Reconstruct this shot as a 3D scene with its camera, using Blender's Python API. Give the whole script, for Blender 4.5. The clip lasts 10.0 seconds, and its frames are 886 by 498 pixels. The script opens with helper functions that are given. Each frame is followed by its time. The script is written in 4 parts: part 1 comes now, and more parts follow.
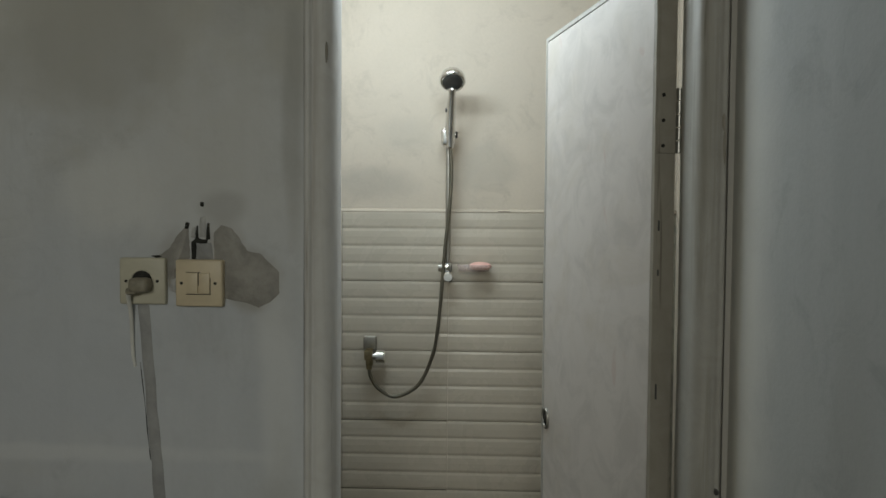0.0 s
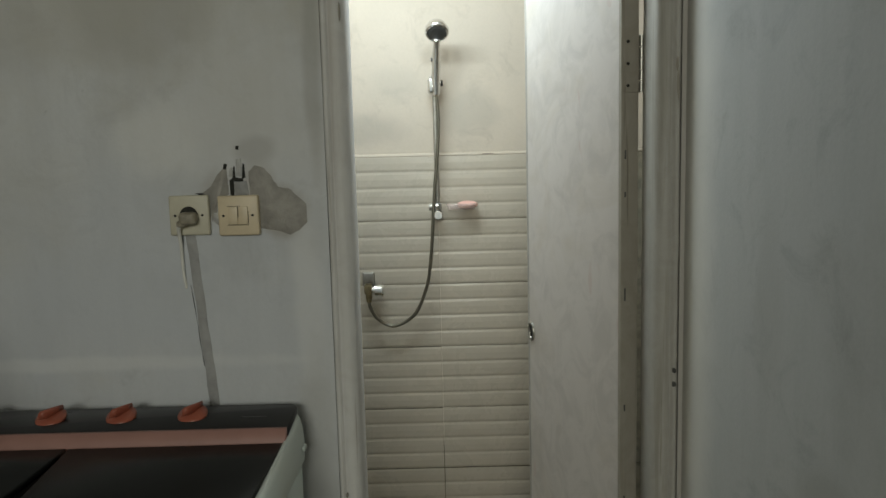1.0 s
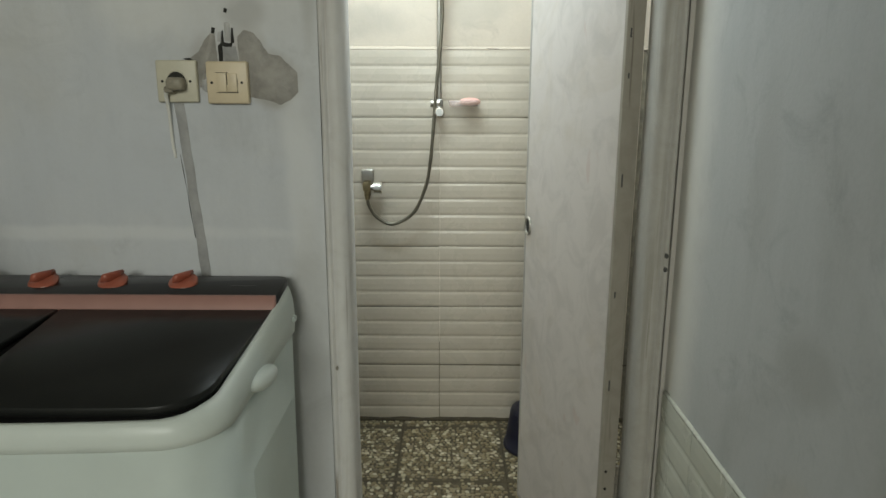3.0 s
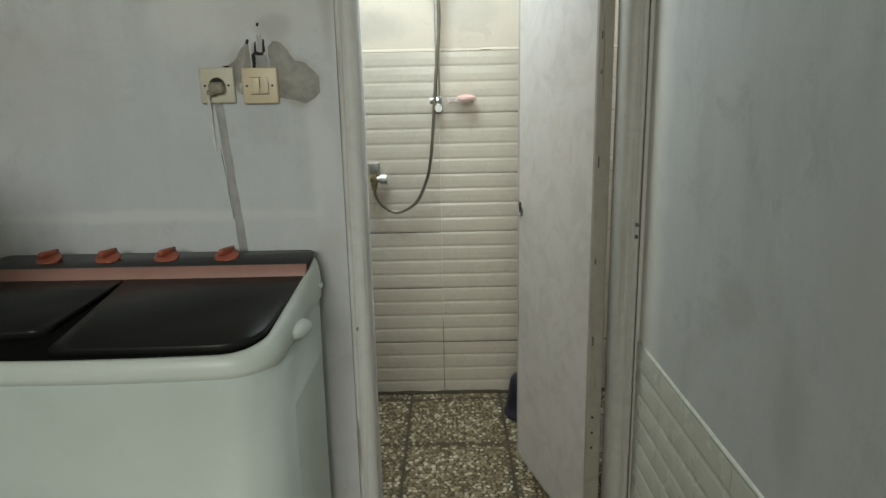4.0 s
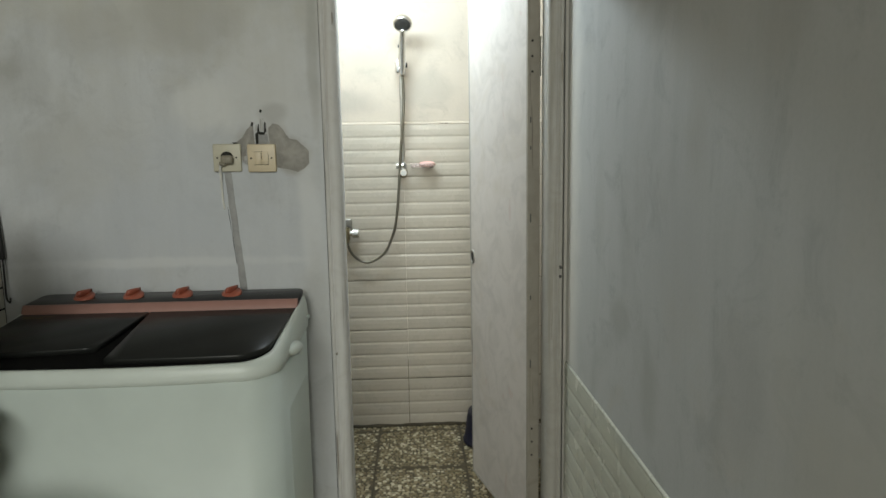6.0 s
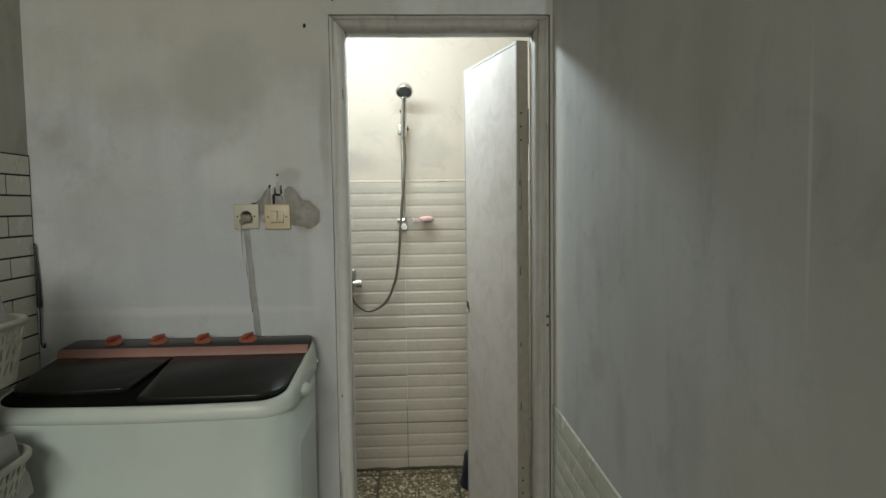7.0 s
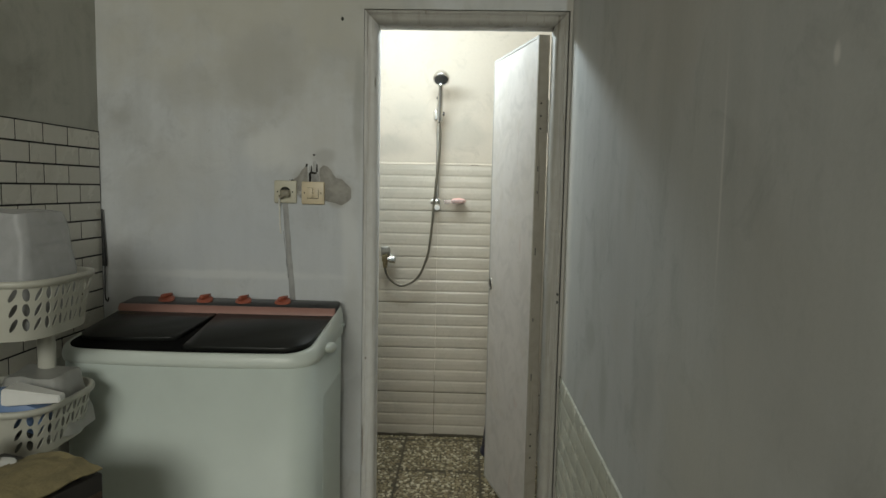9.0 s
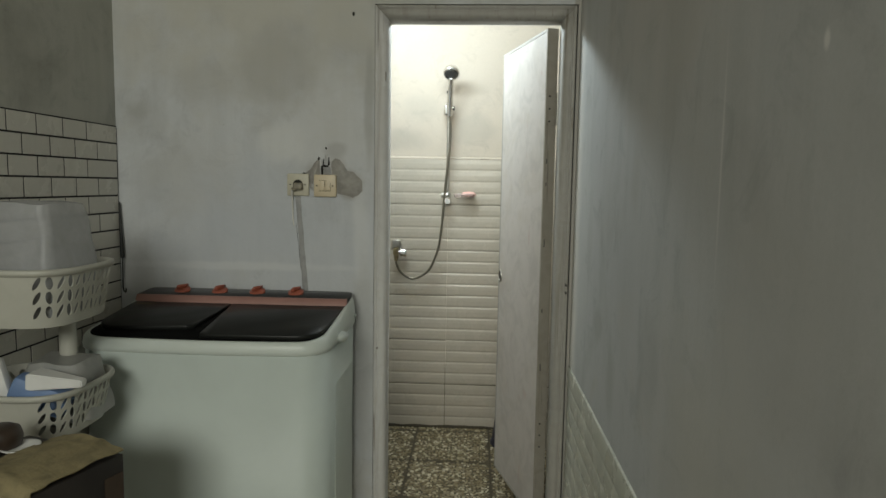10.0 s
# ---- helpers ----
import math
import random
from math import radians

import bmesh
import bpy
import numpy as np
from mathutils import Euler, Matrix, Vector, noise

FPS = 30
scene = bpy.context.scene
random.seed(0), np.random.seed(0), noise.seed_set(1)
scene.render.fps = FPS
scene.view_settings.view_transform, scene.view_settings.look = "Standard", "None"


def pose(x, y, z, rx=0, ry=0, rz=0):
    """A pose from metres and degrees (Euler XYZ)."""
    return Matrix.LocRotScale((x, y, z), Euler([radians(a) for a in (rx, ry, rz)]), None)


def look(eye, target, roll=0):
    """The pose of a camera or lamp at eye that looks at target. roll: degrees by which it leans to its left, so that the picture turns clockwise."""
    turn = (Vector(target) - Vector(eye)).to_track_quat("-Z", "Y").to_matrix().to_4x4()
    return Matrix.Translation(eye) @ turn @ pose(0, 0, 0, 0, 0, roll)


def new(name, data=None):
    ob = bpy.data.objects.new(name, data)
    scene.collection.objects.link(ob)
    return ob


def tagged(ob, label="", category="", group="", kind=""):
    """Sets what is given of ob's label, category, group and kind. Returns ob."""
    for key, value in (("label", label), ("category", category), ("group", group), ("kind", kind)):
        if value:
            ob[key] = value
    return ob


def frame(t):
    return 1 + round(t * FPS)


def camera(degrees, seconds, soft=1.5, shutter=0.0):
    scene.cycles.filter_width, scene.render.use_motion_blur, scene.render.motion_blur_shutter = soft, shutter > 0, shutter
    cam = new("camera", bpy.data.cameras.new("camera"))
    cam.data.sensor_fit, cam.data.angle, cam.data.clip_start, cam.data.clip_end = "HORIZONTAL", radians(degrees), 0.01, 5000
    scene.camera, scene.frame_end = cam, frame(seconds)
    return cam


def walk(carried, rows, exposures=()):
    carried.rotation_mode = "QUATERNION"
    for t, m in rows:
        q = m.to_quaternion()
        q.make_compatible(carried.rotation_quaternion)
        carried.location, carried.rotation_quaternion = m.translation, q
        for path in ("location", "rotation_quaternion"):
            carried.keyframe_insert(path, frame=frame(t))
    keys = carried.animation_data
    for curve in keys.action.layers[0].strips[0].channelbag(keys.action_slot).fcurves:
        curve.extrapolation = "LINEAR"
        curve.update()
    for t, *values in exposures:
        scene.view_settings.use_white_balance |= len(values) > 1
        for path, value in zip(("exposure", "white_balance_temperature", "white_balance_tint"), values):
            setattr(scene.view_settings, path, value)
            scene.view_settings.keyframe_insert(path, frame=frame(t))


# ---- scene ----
# camera and its way
cam = camera(68.2, 10.0)
METRES, EYE, TURN = 1.55, 1.515, 2.0
ROWS = [
    (0.0, 0.0, 0.0, 0.0, 0.01, -1.95, -0.42),
    (0.5, -0.0137, -0.1016, -0.0155, -0.49, -4.61, 0.42),
    (1.0, -0.036, -0.1431, -0.0246, -2.14, -6.14, 1.47),
    (1.5, -0.0642, -0.1532, -0.0511, -3.26, -10.8, 1.81),
    (2.0, -0.0628, -0.1394, -0.061, -4.25, -12.28, 2.27),
    (2.5, -0.03, -0.1415, -0.0738, -2.35, -10.96, 0.54),
    (4.0, -0.0281, -0.3002, -0.0923, -1.65, -12.95, 1.2),
    (4.5, -0.0278, -0.3926, -0.079, -1.98, -9.93, 0.78),
    (5.0, -0.0264, -0.4847, -0.0753, -3.35, -12.35, 0.55),
    (5.5, -0.0278, -0.5252, -0.068, -3.17, -10.21, 1.45),
    (7.0, -0.0377, -0.6991, -0.0468, -4.69, -3.82, 0.78),
    (7.5, -0.0111, -0.741, -0.0351, -2.37, -2.02, 0.79),
    (8.0, 0.013, -0.7796, -0.0379, -1.58, -3.11, -0.45),
    (8.5, 0.0206, -0.804, -0.0442, -0.58, -4.14, -0.85),
    (9.0, 0.0306, -0.826, -0.0516, -0.04, -5.23, -1.12),
    (9.5, 0.0353, -0.8436, -0.0567, 0.25, -5.36, -1.18),
    (10.0, 0.0342, -0.8505, -0.0615, 0.94, -5.55, -0.94),
]
path = [(t, pose(0, 0, EYE, 0, 0, TURN) @ pose(METRES * x, METRES * y, METRES * z, 90 + pitch, roll, yaw)) for t, x, y, z, yaw, pitch, roll in ROWS]
path += [
    (2.7, look((-0.025, -0.214, 1.391), (-0.051, 1.740, 0.965), 0.6)),
    (3.8, look((-0.018, -0.379, 1.360), (-0.021, 1.568, 0.904), -2.0)),
    (5.7, look((-0.011, -0.834, 1.400), (0.041, 1.141, 1.090), -1.3)),
    (6.8, look((-0.043, -1.049, 1.438), (0.079, 0.937, 1.236), -0.9)),
]
path.sort(key=lambda row: row[0])
walk(cam, path, [(0.0, -0.77, 6800, 8), (0.5, -0.57, 6800, 8), (1.0, -0.35, 6900, 7), (1.5, -0.05, 6850, 6.5), (2.0, 0.08, 6800, 6), (2.7, 0.23, 6800, 6), (4.5, 0.30, 6680, 6), (5.7, 0.37, 6680, 7), (6.8, 0.05, 6850, 8), (10.0, 0.0, 6850, 7)])

# ---- light ----
world = bpy.data.worlds.new("sky")
scene.world = world
world.use_nodes = True
sky = world.node_tree.nodes.new("ShaderNodeTexSky")
sky.sky_type, sky.sun_disc = "NISHITA", False
sky.sun_elevation, sky.sun_rotation = radians(35), radians(140)
back = world.node_tree.nodes["Background"]
back.inputs["Strength"].default_value = 0.08
world.node_tree.links.new(sky.outputs[0], back.inputs["Color"])


def area_lamp(name, m, w, h, watts, colour):
    data = bpy.data.lights.new(name, "AREA")
    data.shape, data.size, data.size_y = "RECTANGLE", w, h
    data.energy, data.color = watts, colour
    ob = new(name, data)
    ob.matrix_world = m
    return ob


# daylight in the high window of the room behind the camera, and the bathroom's tube lamp
day = area_lamp("window_daylight", look((-0.46, -4.10, 2.55), (-0.45, 1.1, 0.9)), 1.60, 0.95, 34.5, (0.965, 0.985, 0.93))
day.data.spread = radians(120)
bulb = bpy.data.lights.new("bathroom_tube", "POINT")
bulb.energy, bulb.color, bulb.shadow_soft_size = 9.9, (0.765, 0.895, 1.0), 0.04
for x in (-0.50, -0.34, -0.18, -0.02):
    new("bathroom_tube", bulb).matrix_world = pose(x, 1.78, 2.276)


# ---- materials ----
def clean(name):
    m = bpy.data.materials.new(name)
    m.use_nodes = True
    nt = m.node_tree
    return m, nt, nt.nodes["Principled BSDF"]


def coords(nt, scale=(1, 1, 1)):
    geo = nt.nodes.new("ShaderNodeNewGeometry")
    mp = nt.nodes.new("ShaderNodeMapping")
    mp.inputs["Scale"].default_value = scale
    nt.links.new(geo.outputs["Position"], mp.inputs["Vector"])
    return mp.outputs["Vector"]


def noise_of(nt, vec, scale, detail=4.0, rough=0.55, distort=0.0):
    n = nt.nodes.new("ShaderNodeTexNoise")
    n.inputs["Scale"].default_value, n.inputs["Detail"].default_value = scale, detail
    n.inputs["Roughness"].default_value, n.inputs["Distortion"].default_value = rough, distort
    nt.links.new(vec, n.inputs["Vector"])
    return n.outputs["Fac"]


def ramp(nt, fac, stops):
    r = nt.nodes.new("ShaderNodeValToRGB")
    while len(r.color_ramp.elements) < len(stops):
        r.color_ramp.elements.new(0.5)
    for e, (at, c) in zip(r.color_ramp.elements, stops):
        e.position, e.color = at, (*c, 1) if len(c) == 3 else c
    nt.links.new(fac, r.inputs["Fac"])
    return r.outputs["Color"]


def blend(nt, kind, fac, a, b):
    m = nt.nodes.new("ShaderNodeMix")
    m.data_type, m.blend_type = "RGBA", kind
    for sock, v in ((m.inputs[0], fac), (m.inputs[6], a), (m.inputs[7], b)):
        if isinstance(v, (int, float)):
            sock.default_value = v
        elif isinstance(v, tuple):
            sock.default_value = (*v, 1)
        else:
            nt.links.new(v, sock)
    return m.outputs[2]


def relief(nt, bsdf, height, strength, distance=0.01):
    b = nt.nodes.new("ShaderNodeBump")
    b.inputs["Strength"].default_value, b.inputs["Distance"].default_value = strength, distance
    nt.links.new(height, b.inputs["Height"])
    nt.links.new(b.outputs["Normal"], bsdf.inputs["Normal"])


def grey(v):
    return (v, v, v)


def stain_tint(nt, base, centre, radii, colour, amount, soft=0.55, ragged=0.5):
    """A cloudy patch of stain or painted light, of its own shape, at a place on a wall."""
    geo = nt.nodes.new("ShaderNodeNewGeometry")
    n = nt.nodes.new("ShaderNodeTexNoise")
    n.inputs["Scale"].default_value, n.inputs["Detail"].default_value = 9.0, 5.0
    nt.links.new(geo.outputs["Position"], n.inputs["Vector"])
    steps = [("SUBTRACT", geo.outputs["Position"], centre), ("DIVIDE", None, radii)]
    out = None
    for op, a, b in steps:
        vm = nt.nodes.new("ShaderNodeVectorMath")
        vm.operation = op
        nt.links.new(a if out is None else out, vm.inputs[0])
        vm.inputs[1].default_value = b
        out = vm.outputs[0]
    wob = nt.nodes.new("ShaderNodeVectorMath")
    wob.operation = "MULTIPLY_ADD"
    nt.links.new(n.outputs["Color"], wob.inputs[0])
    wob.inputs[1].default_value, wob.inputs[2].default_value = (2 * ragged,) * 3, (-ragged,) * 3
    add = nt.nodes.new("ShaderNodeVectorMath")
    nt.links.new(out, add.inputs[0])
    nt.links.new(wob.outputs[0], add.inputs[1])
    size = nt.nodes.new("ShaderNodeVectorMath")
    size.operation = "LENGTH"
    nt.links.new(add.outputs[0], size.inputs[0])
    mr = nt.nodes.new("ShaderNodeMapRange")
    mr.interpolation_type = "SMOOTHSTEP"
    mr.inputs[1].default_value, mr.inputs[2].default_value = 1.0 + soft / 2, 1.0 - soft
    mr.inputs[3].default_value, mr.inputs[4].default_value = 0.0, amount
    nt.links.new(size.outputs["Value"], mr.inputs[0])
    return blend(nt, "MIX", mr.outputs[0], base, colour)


def plaster(name, light, dark, warm, streak=0.35, seed=0.0, stains=()):
    """Skim-coated wall: broad clouds, trowel streaks, fine grain, small dirt marks, then stains and light tints."""
    m, nt, bsdf = clean(name)
    v = coords(nt)
    off = nt.nodes.new("ShaderNodeVectorMath")
    off.inputs[1].default_value = (seed, seed * 2, seed * 3)
    nt.links.new(v, off.inputs[0])
    v = off.outputs[0]
    big = noise_of(nt, v, 2.3, 5, 0.6, 0.4)
    base = ramp(nt, big, [(0.3, dark), (0.48, light), (0.62, light), (0.78, warm)])
    mp = nt.nodes.new("ShaderNodeMapping")
    mp.inputs["Scale"].default_value = (9, 9, 1.1)
    nt.links.new(v, mp.inputs["Vector"])
    drip = noise_of(nt, mp.outputs[0], 1.3, 4, 0.6)
    base = blend(nt, "MULTIPLY", streak, base, ramp(nt, drip, [(0.3, grey(0.72)), (0.55, grey(1.0)), (0.75, grey(0.9))]))
    cloud = noise_of(nt, v, 7.0, 6, 0.7, 0.8)
    base = blend(nt, "MULTIPLY", 0.42, base, ramp(nt, cloud, [(0.32, grey(0.7)), (0.46, grey(1.0)), (0.8, grey(1.0))]))
    fine = noise_of(nt, v, 120, 3, 0.6)
    base = blend(nt, "MULTIPLY", 0.13, base, ramp(nt, fine, [(0.3, grey(0.75)), (0.6, grey(1.0))]))
    speck = noise_of(nt, v, 26, 2, 0.5)
    base = blend(nt, "MULTIPLY", 0.6, base, ramp(nt, speck, [(0.14, grey(0.5)), (0.2, grey(1.0))]))
    for s in stains:
        base = stain_tint(nt, base, *s)
    nt.links.new(base, bsdf.inputs["Base Color"])
    bsdf.inputs["Roughness"].default_value = 0.8
    bsdf.inputs["Specular IOR Level"].default_value = 0.25
    relief(nt, bsdf, blend(nt, "MIX", 0.35, cloud, fine), 0.11, 0.008)
    return m


def plain(name, colour, rough=0.5, metal=0.0, vary=0.12, scale=14.0, bump=0.0, coat=0.0, spec=0.5):
    m, nt, bsdf = clean(name)
    v = coords(nt)
    n = noise_of(nt, v, scale, 5, 0.6, 0.3)
    low = tuple(c * (1 - vary * 2) for c in colour)
    nt.links.new(ramp(nt, n, [(0.3, low), (0.6, colour)]), bsdf.inputs["Base Color"])
    r = nt.nodes.new("ShaderNodeMapRange")
    r.inputs[3].default_value, r.inputs[4].default_value = max(rough - 0.08, 0.03), min(rough + 0.1, 1)
    nt.links.new(n, r.inputs[0])
    nt.links.new(r.outputs[0], bsdf.inputs["Roughness"])
    bsdf.inputs["Metallic"].default_value = metal
    bsdf.inputs["Coat Weight"].default_value = coat
    bsdf.inputs["Specular IOR Level"].default_value = spec
    if bump:
        relief(nt, bsdf, noise_of(nt, v, scale * 6, 4), bump, 0.004)
    return m


def glazed(name, colour, dirt):
    """Glazed tile that differs a little from piece to piece, with grime low down in its own cloudy shapes."""
    m, nt, bsdf = clean(name)
    v = coords(nt)
    info = nt.nodes.new("ShaderNodeObjectInfo")
    tone = ramp(nt, info.outputs["Random"], [(0.0, tuple(c * 0.93 for c in colour)), (1.0, colour)])
    cloud = noise_of(nt, v, 5.0, 5, 0.65, 0.5)
    base = blend(nt, "MIX", ramp(nt, cloud, [(0.45, grey(0)), (0.75, grey(0.55))]), tone, dirt)
    fine = noise_of(nt, v, 60, 3)
    base = blend(nt, "MULTIPLY", 0.15, base, ramp(nt, fine, [(0.3, grey(0.8)), (0.6, grey(1))]))
    nt.links.new(base, bsdf.inputs["Base Color"])
    nt.links.new(ramp(nt, cloud, [(0.4, grey(0.21)), (0.75, grey(0.44))]), bsdf.inputs["Roughness"])
    bsdf.inputs["Specular IOR Level"].default_value = 0.4
    relief(nt, bsdf, noise_of(nt, v, 22, 3), 0.08, 0.004)
    return m


def whitewash(name, colour, dark, bare, scale=(1, 1, 1)):
    """Thin white primer over timber: brush marks along the grain, rubbed edges and stains."""
    m, nt, bsdf = clean(name)
    v = coords(nt)
    mp = nt.nodes.new("ShaderNodeMapping")
    mp.inputs["Scale"].default_value = (30 * scale[0], 30 * scale[1], 1.5 * scale[2])
    nt.links.new(v, mp.inputs["Vector"])
    grain = noise_of(nt, mp.outputs[0], 1.0, 5, 0.6, 0.6)
    swirl = noise_of(nt, v, 9, 5, 0.65, 2.2)
    base = ramp(nt, grain, [(0.26, dark), (0.46, colour)])
    base = blend(nt, "MIX", ramp(nt, swirl, [(0.42, grey(0.0)), (0.7, grey(0.4))]), base, dark)
    wear = noise_of(nt, mp.outputs[0], 2.2, 3, 0.5)
    base = blend(nt, "MIX", ramp(nt, wear, [(0.64, grey(0)), (0.74, grey(0.7))]), base, bare)
    nt.links.new(base, bsdf.inputs["Base Color"])
    bsdf.inputs["Roughness"].default_value = 0.62
    relief(nt, bsdf, blend(nt, "MIX", 0.5, grain, swirl), 0.2, 0.006)
    return m


def smeared(name, pale, warm, dull, scratch):
    """Primer wiped over a door: broad clouds, swirled rag marks and a few scratches."""
    m, nt, bsdf = clean(name)
    v = coords(nt)
    big = noise_of(nt, v, 3.2, 5, 0.6, 1.2)
    base = ramp(nt, big, [(0.32, warm), (0.5, pale), (0.7, pale)])
    mp = nt.nodes.new("ShaderNodeMapping")
    mp.inputs["Scale"].default_value = (5.0, 3.0, 1.6)
    mp.inputs["Rotation"].default_value = (0.5, 0.4, 0.0)
    nt.links.new(v, mp.inputs["Vector"])
    rag = noise_of(nt, v, 10.0, 5, 0.62, 0.9)
    base = blend(nt, "MIX", ramp(nt, rag, [(0.36, grey(0.5)), (0.55, grey(0.0))]), base, dull)
    cut = noise_of(nt, mp.outputs[0], 4.5, 2, 0.4, 0.8)
    base = blend(nt, "MIX", ramp(nt, cut, [(0.70, grey(0)), (0.74, grey(0.5))]), base, scratch)
    nt.links.new(base, bsdf.inputs["Base Color"])
    bsdf.inputs["Roughness"].default_value = 0.6
    bsdf.inputs["Specular IOR Level"].default_value = 0.3
    relief(nt, bsdf, rag, 0.12, 0.006)
    return m


M = {}
M["plaster"] = plaster("skimmed_plaster", (0.475, 0.475, 0.425), (0.37, 0.367, 0.322), (0.44, 0.425, 0.36))
NORTH = [
    # warm top and cool middle: tints of the room's light put into the plaster
    ((-0.70, 1.16, 2.12), (0.80, 9, 0.42), (0.515, 0.50, 0.44), 0.8, 0.9, 0.8),
    ((-0.72, 1.16, 1.25), (0.50, 9, 0.26), (0.52, 0.548, 0.588), 0.6, 0.9, 0.8),
    ((-1.0, 1.16, 1.45), (0.22, 9, 0.16), (0.50, 0.495, 0.465), 0.45, 0.9, 0.8),
    ((-0.388, 1.16, 1.416), (0.066, 9, 0.061), (0.37, 0.35, 0.325), 0.75, 0.3, 0.3),
    ((-0.436, 1.16, 1.47), (0.043, 9, 0.062), (0.38, 0.36, 0.34), 0.7, 0.4, 0.4),
    ((-0.525, 1.16, 1.45), (0.040, 9, 0.062), (0.40, 0.385, 0.37), 0.7, 0.5, 0.5),
    # brown-grey strip between the right jamb and the corner
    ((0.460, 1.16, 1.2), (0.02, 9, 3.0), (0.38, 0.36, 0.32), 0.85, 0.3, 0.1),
    ((-0.64, 1.16, 1.575), (0.11, 9, 0.085), (0.66, 0.665, 0.65), 0.6),
    ((-0.44, 1.16, 1.62), (0.16, 9, 0.16), (0.60, 0.60, 0.585), 0.45),
    ((-0.66, 1.16, 1.86), (0.17, 9, 0.17), (0.40, 0.395, 0.37), 0.55),
    ((-0.95, 1.16, 1.78), (0.16, 9, 0.09), (0.43, 0.425, 0.40), 0.45),
    ((-1.20, 1.16, 1.68), (0.05, 9, 0.045), (0.38, 0.375, 0.355), 0.5, 0.8, 0.9),
    ((-1.22, 1.16, 1.10), (0.07, 9, 0.14), (0.38, 0.375, 0.355), 0.45),
    ((-0.34, 1.16, 1.22), (0.035, 9, 0.26), (0.66, 0.67, 0.67), 0.55),
    ((-0.31, 1.16, 1.72), (0.02, 9, 0.22), (0.36, 0.355, 0.33), 0.5),
    ((-0.80, 1.16, 1.095), (0.42, 9, 0.018), (0.68, 0.69, 0.69), 0.55),
    ((-0.33, 1.16, 0.75), (0.05, 9, 0.4), (0.40, 0.395, 0.375), 0.4),
    ((-0.44, 1.16, 1.55), (0.05, 9, 0.035), (0.40, 0.395, 0.38), 0.6),
]
EAST = [
    # two broad warm tints, put in where the bathroom lamp's cool light doesn't reach
    ((0.48, 0.05, 1.85), (9, 0.55, 0.30), (0.465, 0.45, 0.415), 0.6, 0.9, 0.8),
    ((0.48, -0.30, 0.95), (9, 0.30, 0.30), (0.455, 0.445, 0.40), 0.6, 0.9, 0.8),
    ((0.48, 0.22, 1.43), (9, 0.05, 0.10), (0.37, 0.36, 0.33), 0.5, 0.9, 0.6),
    ((0.48, -0.302, 1.47), (9, 0.0045, 0.17), (0.66, 0.655, 0.62), 0.45, 0.9, 0.2),
    ((0.48, -0.585, 1.581), (9, 0.007, 0.012), (0.70, 0.69, 0.66), 0.7, 0.6, 0.3),
    ((0.48, 0.62, 1.02), (9, 0.07, 0.06), (0.33, 0.33, 0.31), 0.55),
    ((0.48, 0.42, 0.90), (9, 0.05, 0.10), (0.35, 0.35, 0.33), 0.5),
    ((0.48, 0.30, 1.18), (9, 0.12, 0.18), (0.40, 0.405, 0.40), 0.4),
    ((0.48, 0.80, 1.25), (9, 0.05, 0.16), (0.38, 0.38, 0.365), 0.45),
    ((0.48, 0.05, 1.05), (9, 0.09, 0.12), (0.36, 0.36, 0.345), 0.45),
    ((0.48, -0.05, 1.75), (9, 0.10, 0.2), (0.40, 0.395, 0.37), 0.45),
    ((0.48, -0.5, 1.2), (9, 0.2, 0.25), (0.40, 0.40, 0.385), 0.4),
    # paler upright strip along the corner by the door
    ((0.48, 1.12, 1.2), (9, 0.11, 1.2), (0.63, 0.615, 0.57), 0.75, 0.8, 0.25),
]
BATH = [
    ((-0.35, 2.46, 1.68), (0.16, 9, 0.07), (0.355, 0.325, 0.28), 0.5),
    ((0.08, 2.46, 1.74), (0.14, 9, 0.09), (0.38, 0.35, 0.30), 0.5),
    ((-0.22, 2.46, 1.85), (0.12, 9, 0.08), (0.44, 0.405, 0.345), 0.45),
]
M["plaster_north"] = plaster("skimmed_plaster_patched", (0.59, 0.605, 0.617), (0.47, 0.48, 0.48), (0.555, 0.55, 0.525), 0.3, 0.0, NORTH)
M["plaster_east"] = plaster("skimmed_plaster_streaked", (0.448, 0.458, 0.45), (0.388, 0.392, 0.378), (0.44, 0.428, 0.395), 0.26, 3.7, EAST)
M["bath_paint"] = plaster("stained_white_paint", (0.545, 0.484, 0.405), (0.51, 0.453, 0.379), (0.56, 0.498, 0.42), 0.05, 8.1, BATH)
M["ceiling"] = plain("ceiling_board", (0.50, 0.46, 0.39), 0.85, vary=0.08)
M["cement"] = plain("bare_cement", (0.38, 0.365, 0.335), 0.9, vary=0.14, scale=30, bump=0.5)
M["cement_dark"] = plain("damp_cement", (0.385, 0.385, 0.38), 0.9, vary=0.1, scale=30, bump=0.3)
M["cavity"] = plain("broken_cavity", (0.035, 0.035, 0.03), 0.95, vary=0.2, scale=60, bump=0.6)
M["cavity_soft"] = plain("shadowed_rubble", (0.10, 0.10, 0.095), 0.95, vary=0.3, scale=60, bump=0.8)
M["gypsum"] = plain("white_filler", (0.52, 0.52, 0.51), 0.85, vary=0.1, scale=40, bump=0.4)
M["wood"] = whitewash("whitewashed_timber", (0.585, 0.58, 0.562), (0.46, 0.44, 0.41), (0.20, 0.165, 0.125))
